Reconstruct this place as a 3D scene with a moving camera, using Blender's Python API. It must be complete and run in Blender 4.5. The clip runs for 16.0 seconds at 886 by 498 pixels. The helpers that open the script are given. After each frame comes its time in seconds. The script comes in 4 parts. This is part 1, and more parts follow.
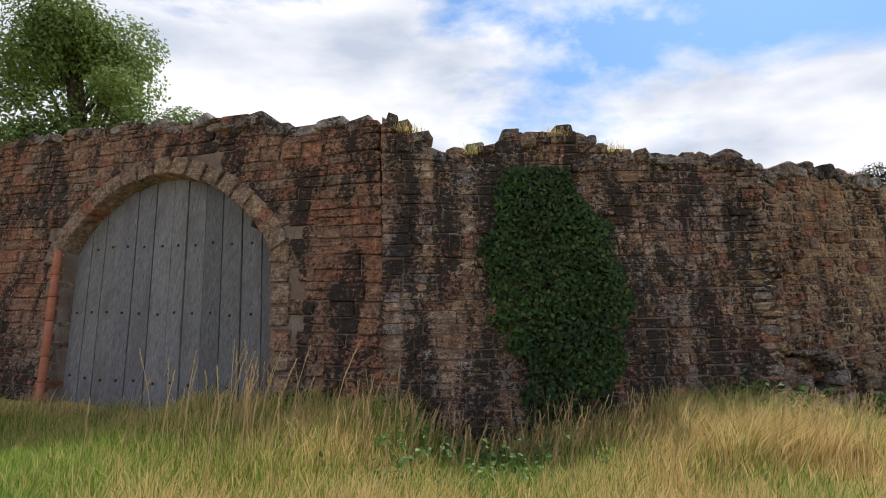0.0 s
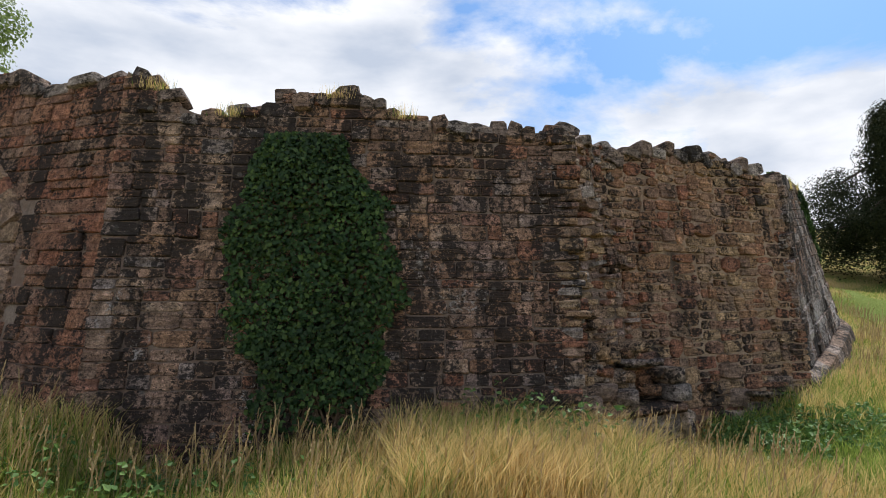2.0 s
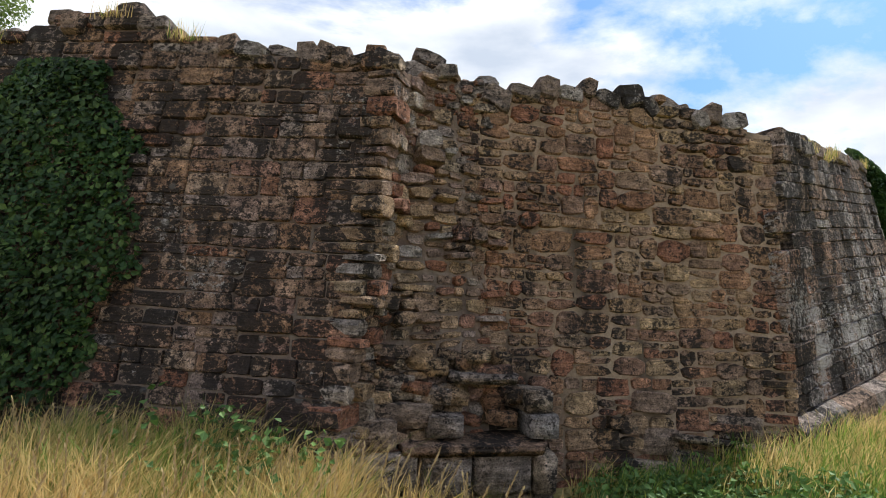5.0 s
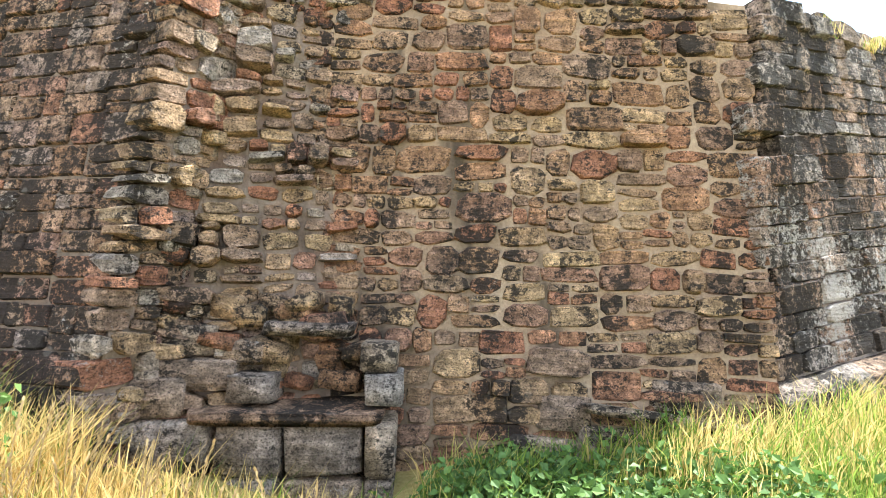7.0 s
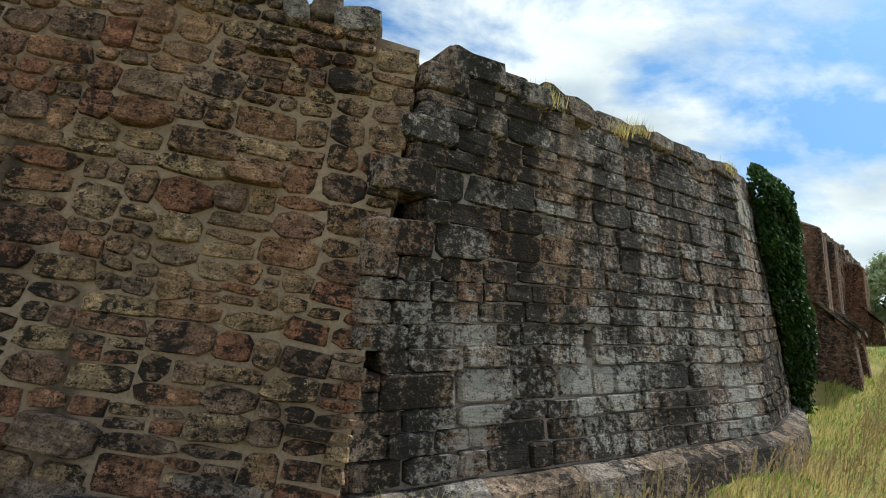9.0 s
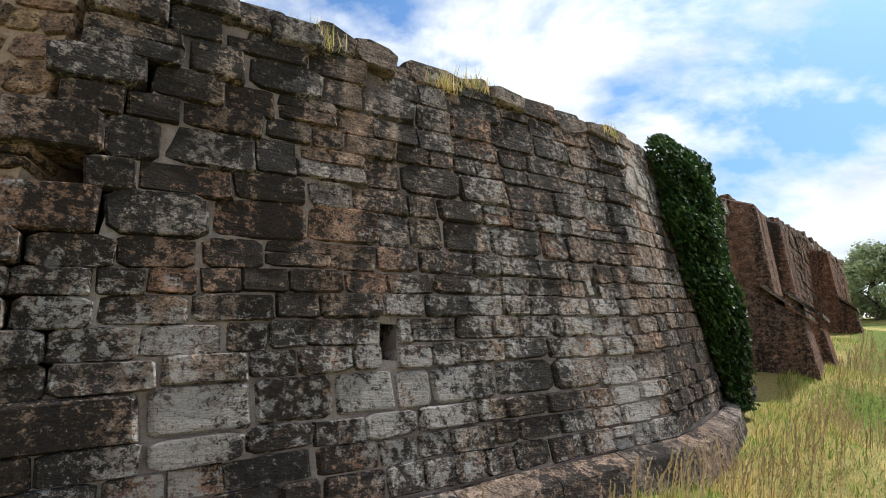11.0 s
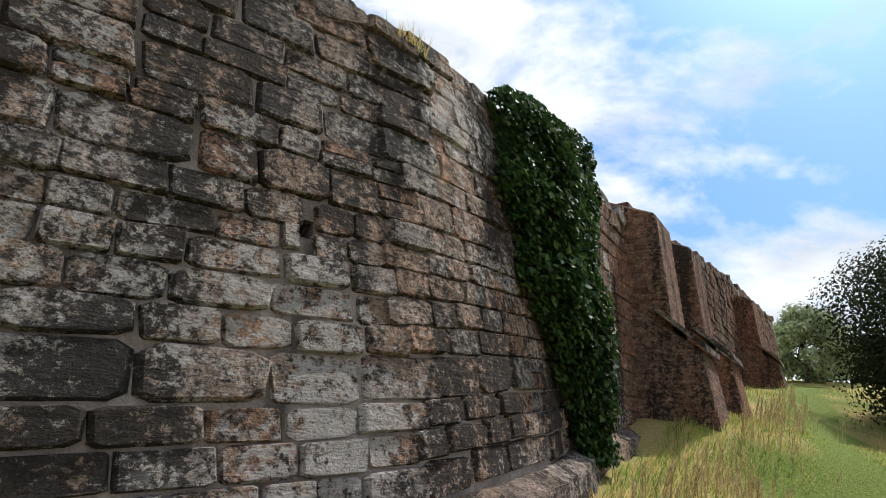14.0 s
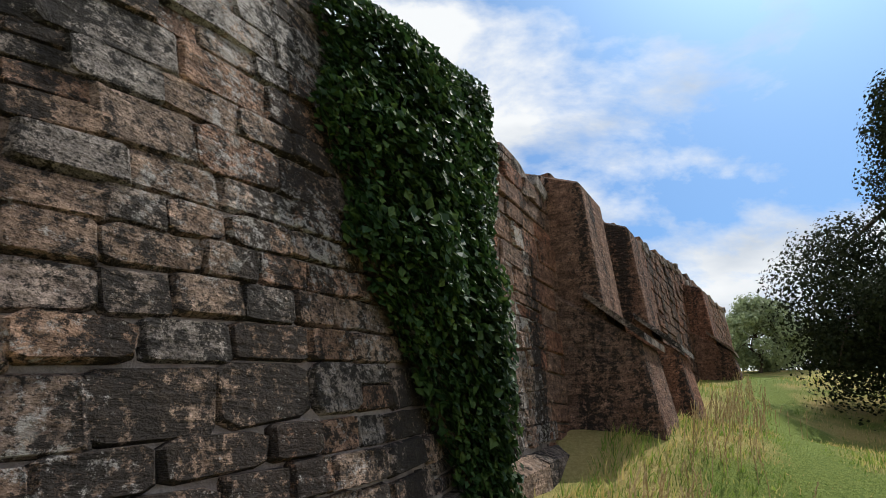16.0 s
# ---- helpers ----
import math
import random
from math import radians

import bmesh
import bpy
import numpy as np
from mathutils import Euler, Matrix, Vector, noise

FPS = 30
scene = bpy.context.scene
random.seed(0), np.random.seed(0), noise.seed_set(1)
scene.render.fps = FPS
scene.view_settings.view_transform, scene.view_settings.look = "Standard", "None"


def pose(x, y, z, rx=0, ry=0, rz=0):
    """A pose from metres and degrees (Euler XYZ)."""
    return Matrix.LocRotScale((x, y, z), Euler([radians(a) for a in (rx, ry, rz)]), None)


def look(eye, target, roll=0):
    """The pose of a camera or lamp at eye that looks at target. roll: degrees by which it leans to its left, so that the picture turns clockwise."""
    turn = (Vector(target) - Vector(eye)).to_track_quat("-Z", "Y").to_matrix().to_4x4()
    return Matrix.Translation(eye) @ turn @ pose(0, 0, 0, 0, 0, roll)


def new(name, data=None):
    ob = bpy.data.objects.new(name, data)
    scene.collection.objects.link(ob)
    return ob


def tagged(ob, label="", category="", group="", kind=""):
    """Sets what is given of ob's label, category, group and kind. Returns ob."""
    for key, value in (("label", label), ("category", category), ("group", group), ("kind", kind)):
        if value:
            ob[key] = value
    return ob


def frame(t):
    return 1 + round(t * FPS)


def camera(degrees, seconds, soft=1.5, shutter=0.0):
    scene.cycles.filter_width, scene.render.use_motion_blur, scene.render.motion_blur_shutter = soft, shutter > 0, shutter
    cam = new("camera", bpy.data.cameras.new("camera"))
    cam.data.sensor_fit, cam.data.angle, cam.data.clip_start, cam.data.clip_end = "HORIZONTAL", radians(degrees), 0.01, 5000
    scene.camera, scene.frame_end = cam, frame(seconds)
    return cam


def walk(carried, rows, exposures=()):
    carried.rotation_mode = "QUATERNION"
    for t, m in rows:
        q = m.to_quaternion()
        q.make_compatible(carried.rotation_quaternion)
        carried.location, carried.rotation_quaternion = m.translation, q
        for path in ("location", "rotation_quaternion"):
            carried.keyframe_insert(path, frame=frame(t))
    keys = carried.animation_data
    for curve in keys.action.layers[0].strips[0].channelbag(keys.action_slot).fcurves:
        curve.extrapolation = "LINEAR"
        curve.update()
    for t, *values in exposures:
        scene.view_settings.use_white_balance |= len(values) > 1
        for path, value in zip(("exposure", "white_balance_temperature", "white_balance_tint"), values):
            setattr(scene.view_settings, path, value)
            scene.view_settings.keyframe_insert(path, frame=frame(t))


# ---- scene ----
cam = camera(77.7, 16.0, soft=0.9)
PATH = [
    (0, (-0.566, 0.274, 1.402), (-0.228, 2.748, 1.511), -0.9),
    (0.5, (0.220, 0.516, 1.418), (0.574, 2.989, 1.509), -0.9),
    (1, (1.032, 0.649, 1.276), (1.380, 3.123, 1.374), -0.5),
    (1.5, (1.799, 0.806, 1.171), (2.146, 3.279, 1.287), -0.3),
    (2, (2.388, 1.112, 1.149), (2.715, 3.587, 1.296), 0.2),
    (2.5, (2.896, 1.359, 1.204), (3.144, 3.842, 1.353), 0.4),
    (3, (3.436, 1.560, 1.239), (3.568, 4.052, 1.394), 0.2),
    (3.5, (4.125, 1.708, 1.217), (4.169, 4.202, 1.392), 0.9),
    (3.7, (4.408, 1.781, 1.247), (4.419, 4.275, 1.419), 1.2),
    (5.8, (5.940, 3.287, 0.679), (5.633, 5.767, 0.737), 2.0),
    (6, (6.091, 3.418, 0.591), (5.741, 5.893, 0.625), 1.2),
    (6.5, (6.631, 3.732, 0.536), (6.168, 6.189, 0.550), 0.1),
    (7, (7.256, 4.007, 0.644), (6.666, 6.435, 0.710), 1.1),
    (7.5, (7.955, 4.240, 0.811), (7.315, 6.652, 0.963), 4.4),
    (8, (8.601, 4.517, 0.908), (8.027, 6.937, 1.167), 7.4),
    (8.5, (9.121, 4.863, 0.941), (8.647, 7.296, 1.270), 8.4),
    (9, (9.478, 5.195, 0.908), (9.081, 7.643, 1.222), 9.4),
    (9.2, (9.602, 5.307, 0.935), (9.244, 7.762, 1.244), 9.4),
    (11.3, (11.039, 6.690, 0.787), (10.664, 9.111, 1.288), 3.7),
    (11.5, (11.174, 6.840, 0.738), (10.792, 9.259, 1.244), 4.2),
    (12, (11.416, 7.257, 0.720), (11.064, 9.683, 1.210), 4.9),
    (12.5, (11.623, 7.584, 0.714), (11.250, 10.008, 1.200), 5.8),
    (13, (11.851, 7.927, 0.735), (11.457, 10.342, 1.244), 6.0),
    (13.5, (12.083, 8.407, 0.799), (11.792, 10.819, 1.389), 6.3),
    (14, (12.299, 8.676, 0.770), (12.112, 11.073, 1.457), 6.9),
    (14.5, (12.499, 9.212, 0.833), (12.381, 11.601, 1.559), 5.6),
    (15, (12.687, 9.508, 0.855), (12.616, 11.877, 1.649), 4.8),
    (15.5, (12.899, 9.813, 0.874), (12.880, 12.168, 1.714), 3.3),
    (16, (13.081, 10.127, 0.926), (13.068, 12.510, 1.683), 2.7),
]
walk(cam, [(t, look(eye, target, roll)) for t, eye, target, roll in PATH],
     exposures=[(0, 0.0, 6450, 12), (3.7, -0.05, 6350, 10), (5.5, 0.6, 6450, 8), (6.0, 1.35, 6450, 5), (6.5, 1.62, 6450, 5), (7.0, 1.9, 6450, 5), (7.5, 1.6, 6400, 4), (8.0, 0.65, 6350, 1), (8.5, 0.1, 6300, -2), (9.2, 0.0, 6300, -2), (11.3, 0.25, 6450, 8), (13.0, 0.25, 6450, 8), (14.5, 0.0, 6450, 8), (16, -0.15, 6450, 8)])

# ---------------------------------------------------------------- light
SUN_AZ, SUN_EL = radians(42), radians(57)      # clockwise from +y
world = bpy.data.worlds.new("sky")
scene.world = world
world.use_nodes = True


def link(tree, a, b):
    tree.links.new(a, b)


def build_sky():
    t = world.node_tree
    t.nodes.clear()
    N = t.nodes.new
    out, bg = N("ShaderNodeOutputWorld"), N("ShaderNodeBackground")
    sky = N("ShaderNodeTexSky")
    sky.sky_type, sky.sun_disc = "NISHITA", False
    sky.sun_elevation, sky.sun_rotation = SUN_EL, SUN_AZ
    sky.air_density, sky.dust_density, sky.ozone_density = 1.0, 2.2, 2.0
    co = N("ShaderNodeTexCoord")
    mp = N("ShaderNodeMapping")
    mp.inputs["Scale"].default_value = (1.0, 1.0, 2.1)
    mp.inputs["Location"].default_value = (0.35, 0.2, 0.1)
    link(t, co.outputs["Generated"], mp.inputs["Vector"])
    n1 = N("ShaderNodeTexNoise")
    n1.inputs["Scale"].default_value, n1.inputs["Detail"].default_value, n1.inputs["Roughness"].default_value = 1.9, 9, 0.58
    n1.inputs["Distortion"].default_value = 0.25
    link(t, mp.outputs["Vector"], n1.inputs["Vector"])
    ramp = N("ShaderNodeValToRGB")
    ramp.color_ramp.elements[0].position, ramp.color_ramp.elements[1].position = 0.43, 0.55
    sep = N("ShaderNodeSeparateXYZ")
    link(t, co.outputs["Generated"], sep.inputs["Vector"])
    low = N("ShaderNodeMapRange")
    low.inputs["From Min"].default_value, low.inputs["From Max"].default_value = 0.45, 0.12
    low.inputs["To Min"].default_value, low.inputs["To Max"].default_value = 0.0, 0.19
    link(t, sep.outputs["Z"], low.inputs["Value"])
    more = N("ShaderNodeMath")
    more.operation = "ADD"
    link(t, n1.outputs["Fac"], more.inputs[0])
    link(t, low.outputs["Result"], more.inputs[1])
    link(t, more.outputs[0], ramp.inputs["Fac"])
    # shading inside the clouds
    n2 = N("ShaderNodeTexNoise")
    n2.inputs["Scale"].default_value, n2.inputs["Detail"].default_value = 3.2, 6
    mp2 = N("ShaderNodeMapping")
    mp2.inputs["Scale"].default_value = (1.0, 1.0, 2.6)
    mp2.inputs["Location"].default_value = (3.1, 0.7, 0.4)
    link(t, co.outputs["Generated"], mp2.inputs["Vector"])
    link(t, mp2.outputs["Vector"], n2.inputs["Vector"])
    r2 = N("ShaderNodeValToRGB")
    r2.color_ramp.elements[0].position, r2.color_ramp.elements[1].position = 0.33, 0.58
    r2.color_ramp.elements[0].color = (4.9, 5.5, 6.5, 1)
    r2.color_ramp.elements[1].color = (8.8, 8.9, 9.1, 1)
    link(t, n2.outputs["Fac"], r2.inputs["Fac"])
    tint = N("ShaderNodeMix")
    tint.data_type, tint.blend_type = "RGBA", "MULTIPLY"
    tint.inputs["Factor"].default_value = 1.0
    tint.inputs["B"].default_value = (0.55, 0.86, 1.18, 1)
    link(t, sky.outputs["Color"], tint.inputs["A"])
    mix = N("ShaderNodeMix")
    mix.data_type = "RGBA"
    link(t, ramp.outputs["Color"], mix.inputs["Factor"])
    link(t, tint.outputs["Result"], mix.inputs["A"])
    link(t, r2.outputs["Color"], mix.inputs["B"])
    link(t, mix.outputs["Result"], bg.inputs["Color"])
    bg.inputs["Strength"].default_value = 0.12
    link(t, bg.outputs["Background"], out.inputs["Surface"])


build_sky()
sun = new("sun", bpy.data.lights.new("sun", "SUN"))
sun.data.energy, sun.data.angle, sun.data.color = 4.6, radians(0.6), (1.0, 0.955, 0.89)
toward = Vector((math.sin(SUN_AZ) * math.cos(SUN_EL), math.cos(SUN_AZ) * math.cos(SUN_EL), math.sin(SUN_EL)))
sun.matrix_world = look(toward * 60, (0, 0, 0))


# ---------------------------------------------------------------- materials
class Nodes:
    """A small builder for node materials."""

    def __init__(self, name):
        self.mat = bpy.data.materials.new(name)
        self.mat.use_nodes = True
        self.t = self.mat.node_tree
        self.bsdf = self.t.nodes["Principled BSDF"]
        self.pos = self.t.nodes.new("ShaderNodeNewGeometry")

    def add(self, kind, **inputs):
        n = self.t.nodes.new(kind)
        for k, v in inputs.items():
            self.put(n.inputs[k.replace("_", " ")], v)
        return n

    def put(self, socket, v):
        if isinstance(v, bpy.types.NodeSocket):
            self.t.links.new(v, socket)
        elif isinstance(v, tuple) and len(v) == 3 and socket.type == "RGBA":
            socket.default_value = (*v, 1)
        else:
            socket.default_value = v

    def scaled(self, sx, sy, sz, off=(0, 0, 0)):
        m = self.add("ShaderNodeMapping", Vector=self.pos.outputs["Position"])
        m.inputs["Scale"].default_value = (sx, sy, sz)
        m.inputs["Location"].default_value = off
        return m.outputs["Vector"]

    def noise(self, vec, scale, detail=4, rough=0.55, dist=0.0):
        return self.add("ShaderNodeTexNoise", Vector=vec, Scale=scale, Detail=detail, Roughness=rough, Distortion=dist).outputs["Fac"]

    def ramp(self, fac, *stops):
        n = self.add("ShaderNodeValToRGB", Fac=fac)
        el = n.color_ramp.elements
        while len(el) < len(stops):
            el.new(0.5)
        for e, (p, c) in zip(el, stops):
            e.position = p
            e.color = (c, c, c, 1) if isinstance(c, (int, float)) else (*c, 1)
        return n.outputs["Color"]

    def mix(self, fac, a, b, mode="MIX"):
        n = self.t.nodes.new("ShaderNodeMix")
        n.data_type, n.blend_type = "RGBA", mode
        self.put(n.inputs["Factor"], fac)
        self.put(n.inputs["A"], a)
        self.put(n.inputs["B"], b)
        return n.outputs["Result"]

    def math(self, op, a, b=0.0):
        n = self.t.nodes.new("ShaderNodeMath")
        n.operation = op
        self.put(n.inputs[0], a)
        self.put(n.inputs[1], b)
        return n.outputs[0]

    def each(self):
        """A number of its own for every piece, whether an object or an island of a joined mesh."""
        o = self.t.nodes.new("ShaderNodeObjectInfo")
        return self.math("FRACT", self.math("ADD", o.outputs["Random"], self.pos.outputs["Random Per Island"]))

    def bump(self, height, strength, dist=0.02):
        b = self.add("ShaderNodeBump", Height=height, Strength=strength, Distance=dist)
        self.t.links.new(b.outputs["Normal"], self.bsdf.inputs["Normal"])

    def done(self, color, rough=0.9, spec=0.2):
        self.put(self.bsdf.inputs["Base Color"], color)
        self.put(self.bsdf.inputs["Roughness"], rough)
        self.put(self.bsdf.inputs["Specular IOR Level"], spec)
        return self.mat


def stone_material(name, palette, black=0.5, white=0.5, red=0.0, streak=0.35):
    """Weathered sandstone: a tone for each stone, bedding, dark algae streaks that run down the wall, pale lichen."""
    m = Nodes(name)
    r = m.each()
    n = len(palette)
    base = m.ramp(r, *[((i + 0.5) / n, c) for i, c in enumerate(palette)])
    bed = m.noise(m.scaled(3.0, 3.0, 26.0), 1.0, 5, 0.6)
    base = m.mix(0.75, base, m.ramp(bed, (0.3, 0.6), (0.7, 1.45)), "MULTIPLY")
    mid = m.noise(m.scaled(1, 1, 1), 7.0, 6, 0.65)
    base = m.mix(0.8, base, m.ramp(mid, (0.3, 0.6), (0.7, 1.45)), "MULTIPLY")
    if red:
        rz = m.noise(m.scaled(0.6, 0.6, 0.5, (4, 1, 2)), 1.0, 3)
        base = m.mix(m.math("MULTIPLY", m.ramp(rz, (0.4, 0.0), (0.6, 1.0)), red), base, (0.29, 0.12, 0.07))
    # algae: broad streaks with a peppery edge
    st = m.noise(m.scaled(2.5, 2.5, streak * 1.2), 1.0, 5, 0.62, 0.4)
    gr = m.noise(m.scaled(1, 1, 1, (7, 3, 1)), 15.0, 9, 0.78)
    base = m.mix(0.85, base, m.ramp(gr, (0.34, 0.3), (0.5, 1.0), (0.64, 1.75)), "MULTIPLY")
    blot = m.noise(m.scaled(1, 1, 1.3, (5, 2, 6)), 6.5, 6, 0.7)
    base = m.mix(0.7, base, m.ramp(blot, (0.35, 0.5), (0.62, 1.35)), "MULTIPLY")
    pep = m.noise(m.scaled(1, 1, 1.4, (3, 8, 2)), 17.0, 9, 0.82)
    s = m.math("ADD", m.math("MULTIPLY", st, 0.62), m.math("ADD", m.math("MULTIPLY", pep, 0.78), m.math("MULTIPLY", blot, 0.2)))
    edge = 0.852 + (0.5 - black) * 0.3
    base = m.mix(m.math("MULTIPLY", m.ramp(s, (edge - 0.015, 0.0), (edge + 0.02, 1.0)), 0.93), base, (0.026, 0.023, 0.021))
    fleck = m.noise(m.scaled(1, 1, 1.2, (6, 4, 9)), 70.0, 4, 0.75)
    base = m.mix(0.85, base, m.ramp(fleck, (0.36, 0.35), (0.47, 1.0), (0.6, 1.35)), "MULTIPLY")
    # pale crust in specks, and round spots
    wg = m.noise(m.scaled(1, 1, 1.3, (2, 9, 4)), 15.0, 10, 0.85)
    wz = m.noise(m.scaled(1, 1, 0.8, (1, 5, 8)), 1.1, 3)
    wm = m.math("ADD", m.math("MULTIPLY", wg, 0.7), m.math("MULTIPLY", wz, 0.45))
    we = 0.6 + (0.5 - white) * 0.3
    base = m.mix(m.math("MULTIPLY", m.ramp(wm, (we - 0.01, 0.0), (we + 0.02, 1.0)), 0.88), base, (0.5, 0.46, 0.43))
    base = m.mix(m.math("MULTIPLY", m.ramp(fleck, (0.36, 1.0), (0.43, 0.0)), 0.8), base, (0.05, 0.044, 0.04))
    vor = m.add("ShaderNodeTexVoronoi", Vector=m.scaled(1, 1, 1), Scale=5.5, Randomness=1.0)
    sp = m.math("MULTIPLY", m.ramp(vor.outputs["Distance"], (0.14, 1.0), (0.2, 0.0)), m.ramp(wz, (0.45, 0.0), (0.55, 1.0)))
    base = m.mix(m.math("MULTIPLY", sp, 0.7 * white), base, (0.6, 0.58, 0.53))
    h = m.math("ADD", m.math("MULTIPLY", bed, 0.8), m.math("ADD", m.math("MULTIPLY", mid, 0.9), m.math("MULTIPLY", gr, 0.5)))
    fine = m.noise(m.scaled(1, 1, 1.6), 62.0, 4, 0.7)
    h = m.math("ADD", h, m.math("MULTIPLY", fine, 0.35))
    m.bump(m.math("ADD", h, blot), 1.0, 0.06)
    return m.done(base, 0.92, 0.15)


RED, TAN, GREY, BROWN, OCHRE = (0.29, 0.14, 0.09), (0.38, 0.28, 0.2), (0.29, 0.255, 0.23), (0.25, 0.175, 0.13), (0.37, 0.26, 0.155)
M_GATE = stone_material("red sandstone blocks", [RED, BROWN, RED, (0.33, 0.19, 0.12), BROWN, BROWN], 0.66, 0.1, 0.5, 0.6)
M_ARCH = stone_material("tan sandstone arch ring", [(0.30, 0.21, 0.14), BROWN, (0.27, 0.19, 0.14), RED], 0.32, 0.15, 0.1, 0.8)
M_WEST = stone_material("brown sandstone courses", [BROWN, TAN, RED, GREY, BROWN, (0.30, 0.19, 0.12)], 0.72, 0.2, 0.2)
M_CORE = stone_material("rubble core stones", [OCHRE, BROWN, (0.33, 0.2, 0.12), RED, BROWN, (0.33, 0.22, 0.13), RED], 0.58, 0.12, 0.2, 0.8)
M_ASHLAR = stone_material("grey lichened ashlar", [GREY, BROWN, (0.3, 0.23, 0.18), (0.27, 0.16, 0.11), (0.31, 0.2, 0.14), (0.29, 0.21, 0.16), BROWN, GREY], 0.75, 0.46, 0.12, 0.16)
M_FAR = stone_material("far red sandstone", [(0.2, 0.12, 0.085), (0.24, 0.115, 0.075), (0.23, 0.13, 0.085), (0.19, 0.125, 0.095)], 0.6, 0.1, 0.25, 0.12)
M_TORN = stone_material("broken lichened rubble", [BROWN, (0.34, 0.23, 0.15), OCHRE, GREY, RED], 0.52, 0.2, 0.0, 0.5)
M_LEDGE = stone_material("lichened ledge blocks", [GREY, BROWN, (0.33, 0.26, 0.2)], 0.56, 0.3, 0.0, 0.9)
M_COPING = stone_material("weathered coping stones", [BROWN, GREY, (0.2, 0.15, 0.12)], 0.58, 0.2, 0.0, 1.2)


def mortar_material(name, a, b, black):
    m = Nodes(name)
    n = m.noise(m.scaled(1, 1, 1), 3.0, 6, 0.65)
    g = m.noise(m.scaled(1, 1, 1), 38.0, 5, 0.7)
    c = m.mix(m.ramp(n, (0.35, 0.0), (0.65, 1.0)), a, b)
    c = m.mix(0.8, c, m.ramp(g, (0.3, 0.65), (0.7, 1.2)), "MULTIPLY")
    st = m.noise(m.scaled(1.5, 1.5, 0.3), 1.0, 4, 0.6, 0.4)
    c = m.mix(m.math("MULTIPLY", m.ramp(st, (0.62 - 0.2 * black, 0.0), (0.74 - 0.16 * black, 1.0)), 0.85), c, (0.035, 0.03, 0.026))
    m.bump(m.math("ADD", n, g), 0.7, 0.03)
    return m.done(c, 0.95, 0.1)


M_MORTAR = mortar_material("sandy lime mortar", (0.43, 0.33, 0.24), (0.31, 0.22, 0.155), 0.4)
M_MORTAR_DARK = mortar_material("grey weathered mortar", (0.27, 0.22, 0.18), (0.19, 0.13, 0.10), 0.5)
M_MORTAR_PALE = mortar_material("pale pointing mortar", (0.37, 0.32, 0.285), (0.25, 0.195, 0.17), 0.5)


def wood_material():
    m = Nodes("silvered oak boards")
    r = m.each()
    base = m.ramp(r, (0.1, (0.12, 0.118, 0.12)), (0.5, (0.22, 0.215, 0.215)), (0.9, (0.16, 0.155, 0.165)))
    grain = m.noise(m.scaled(38, 38, 1.4), 1.0, 6, 0.65, 0.6)
    base = m.mix(0.9, base, m.ramp(grain, (0.3, 0.45), (0.65, 1.2)), "MULTIPLY")
    blot = m.noise(m.scaled(2.2, 2.2, 0.7), 1.0, 4)
    base = m.mix(m.math("MULTIPLY", m.ramp(blot, (0.5, 0.0), (0.7, 1.0)), 0.6), base, (0.10, 0.085, 0.08))
    m.bump(grain, 0.5, 0.01)
    return m.done(base, 0.8, 0.25)


def plain_material(name, a, b, scale=8.0, rough=0.8, metal=0.0):
    m = Nodes(name)
    n = m.noise(m.scaled(1, 1, 1), scale, 5, 0.6)
    m.bump(n, 0.3, 0.01)
    m.bsdf.inputs["Metallic"].default_value = metal
    return m.done(m.mix(m.ramp(n, (0.35, 0.0), (0.65, 1.0)), a, b), rough)


def leaf_material(name, stops, rough=0.5, spec=0.4, through_light=0.25):
    m = Nodes(name)
    c = m.ramp(m.each(), *stops)
    n = m.noise(m.scaled(1, 1, 1), 1.2, 3)
    c = m.mix(0.7, c, m.ramp(n, (0.3, 0.6), (0.7, 1.3)), "MULTIPLY")
    mat = m.done(c, rough, spec)
    tr = m.t.nodes.new("ShaderNodeBsdfTranslucent")
    m.put(tr.inputs["Color"], c)
    mx = m.t.nodes.new("ShaderNodeMixShader")
    mx.inputs[0].default_value = through_light
    m.t.links.new(m.bsdf.outputs[0], mx.inputs[1])
    m.t.links.new(tr.outputs[0], mx.inputs[2])
    m.t.links.new(mx.outputs[0], m.t.nodes["Material Output"].inputs["Surface"])
    return mat


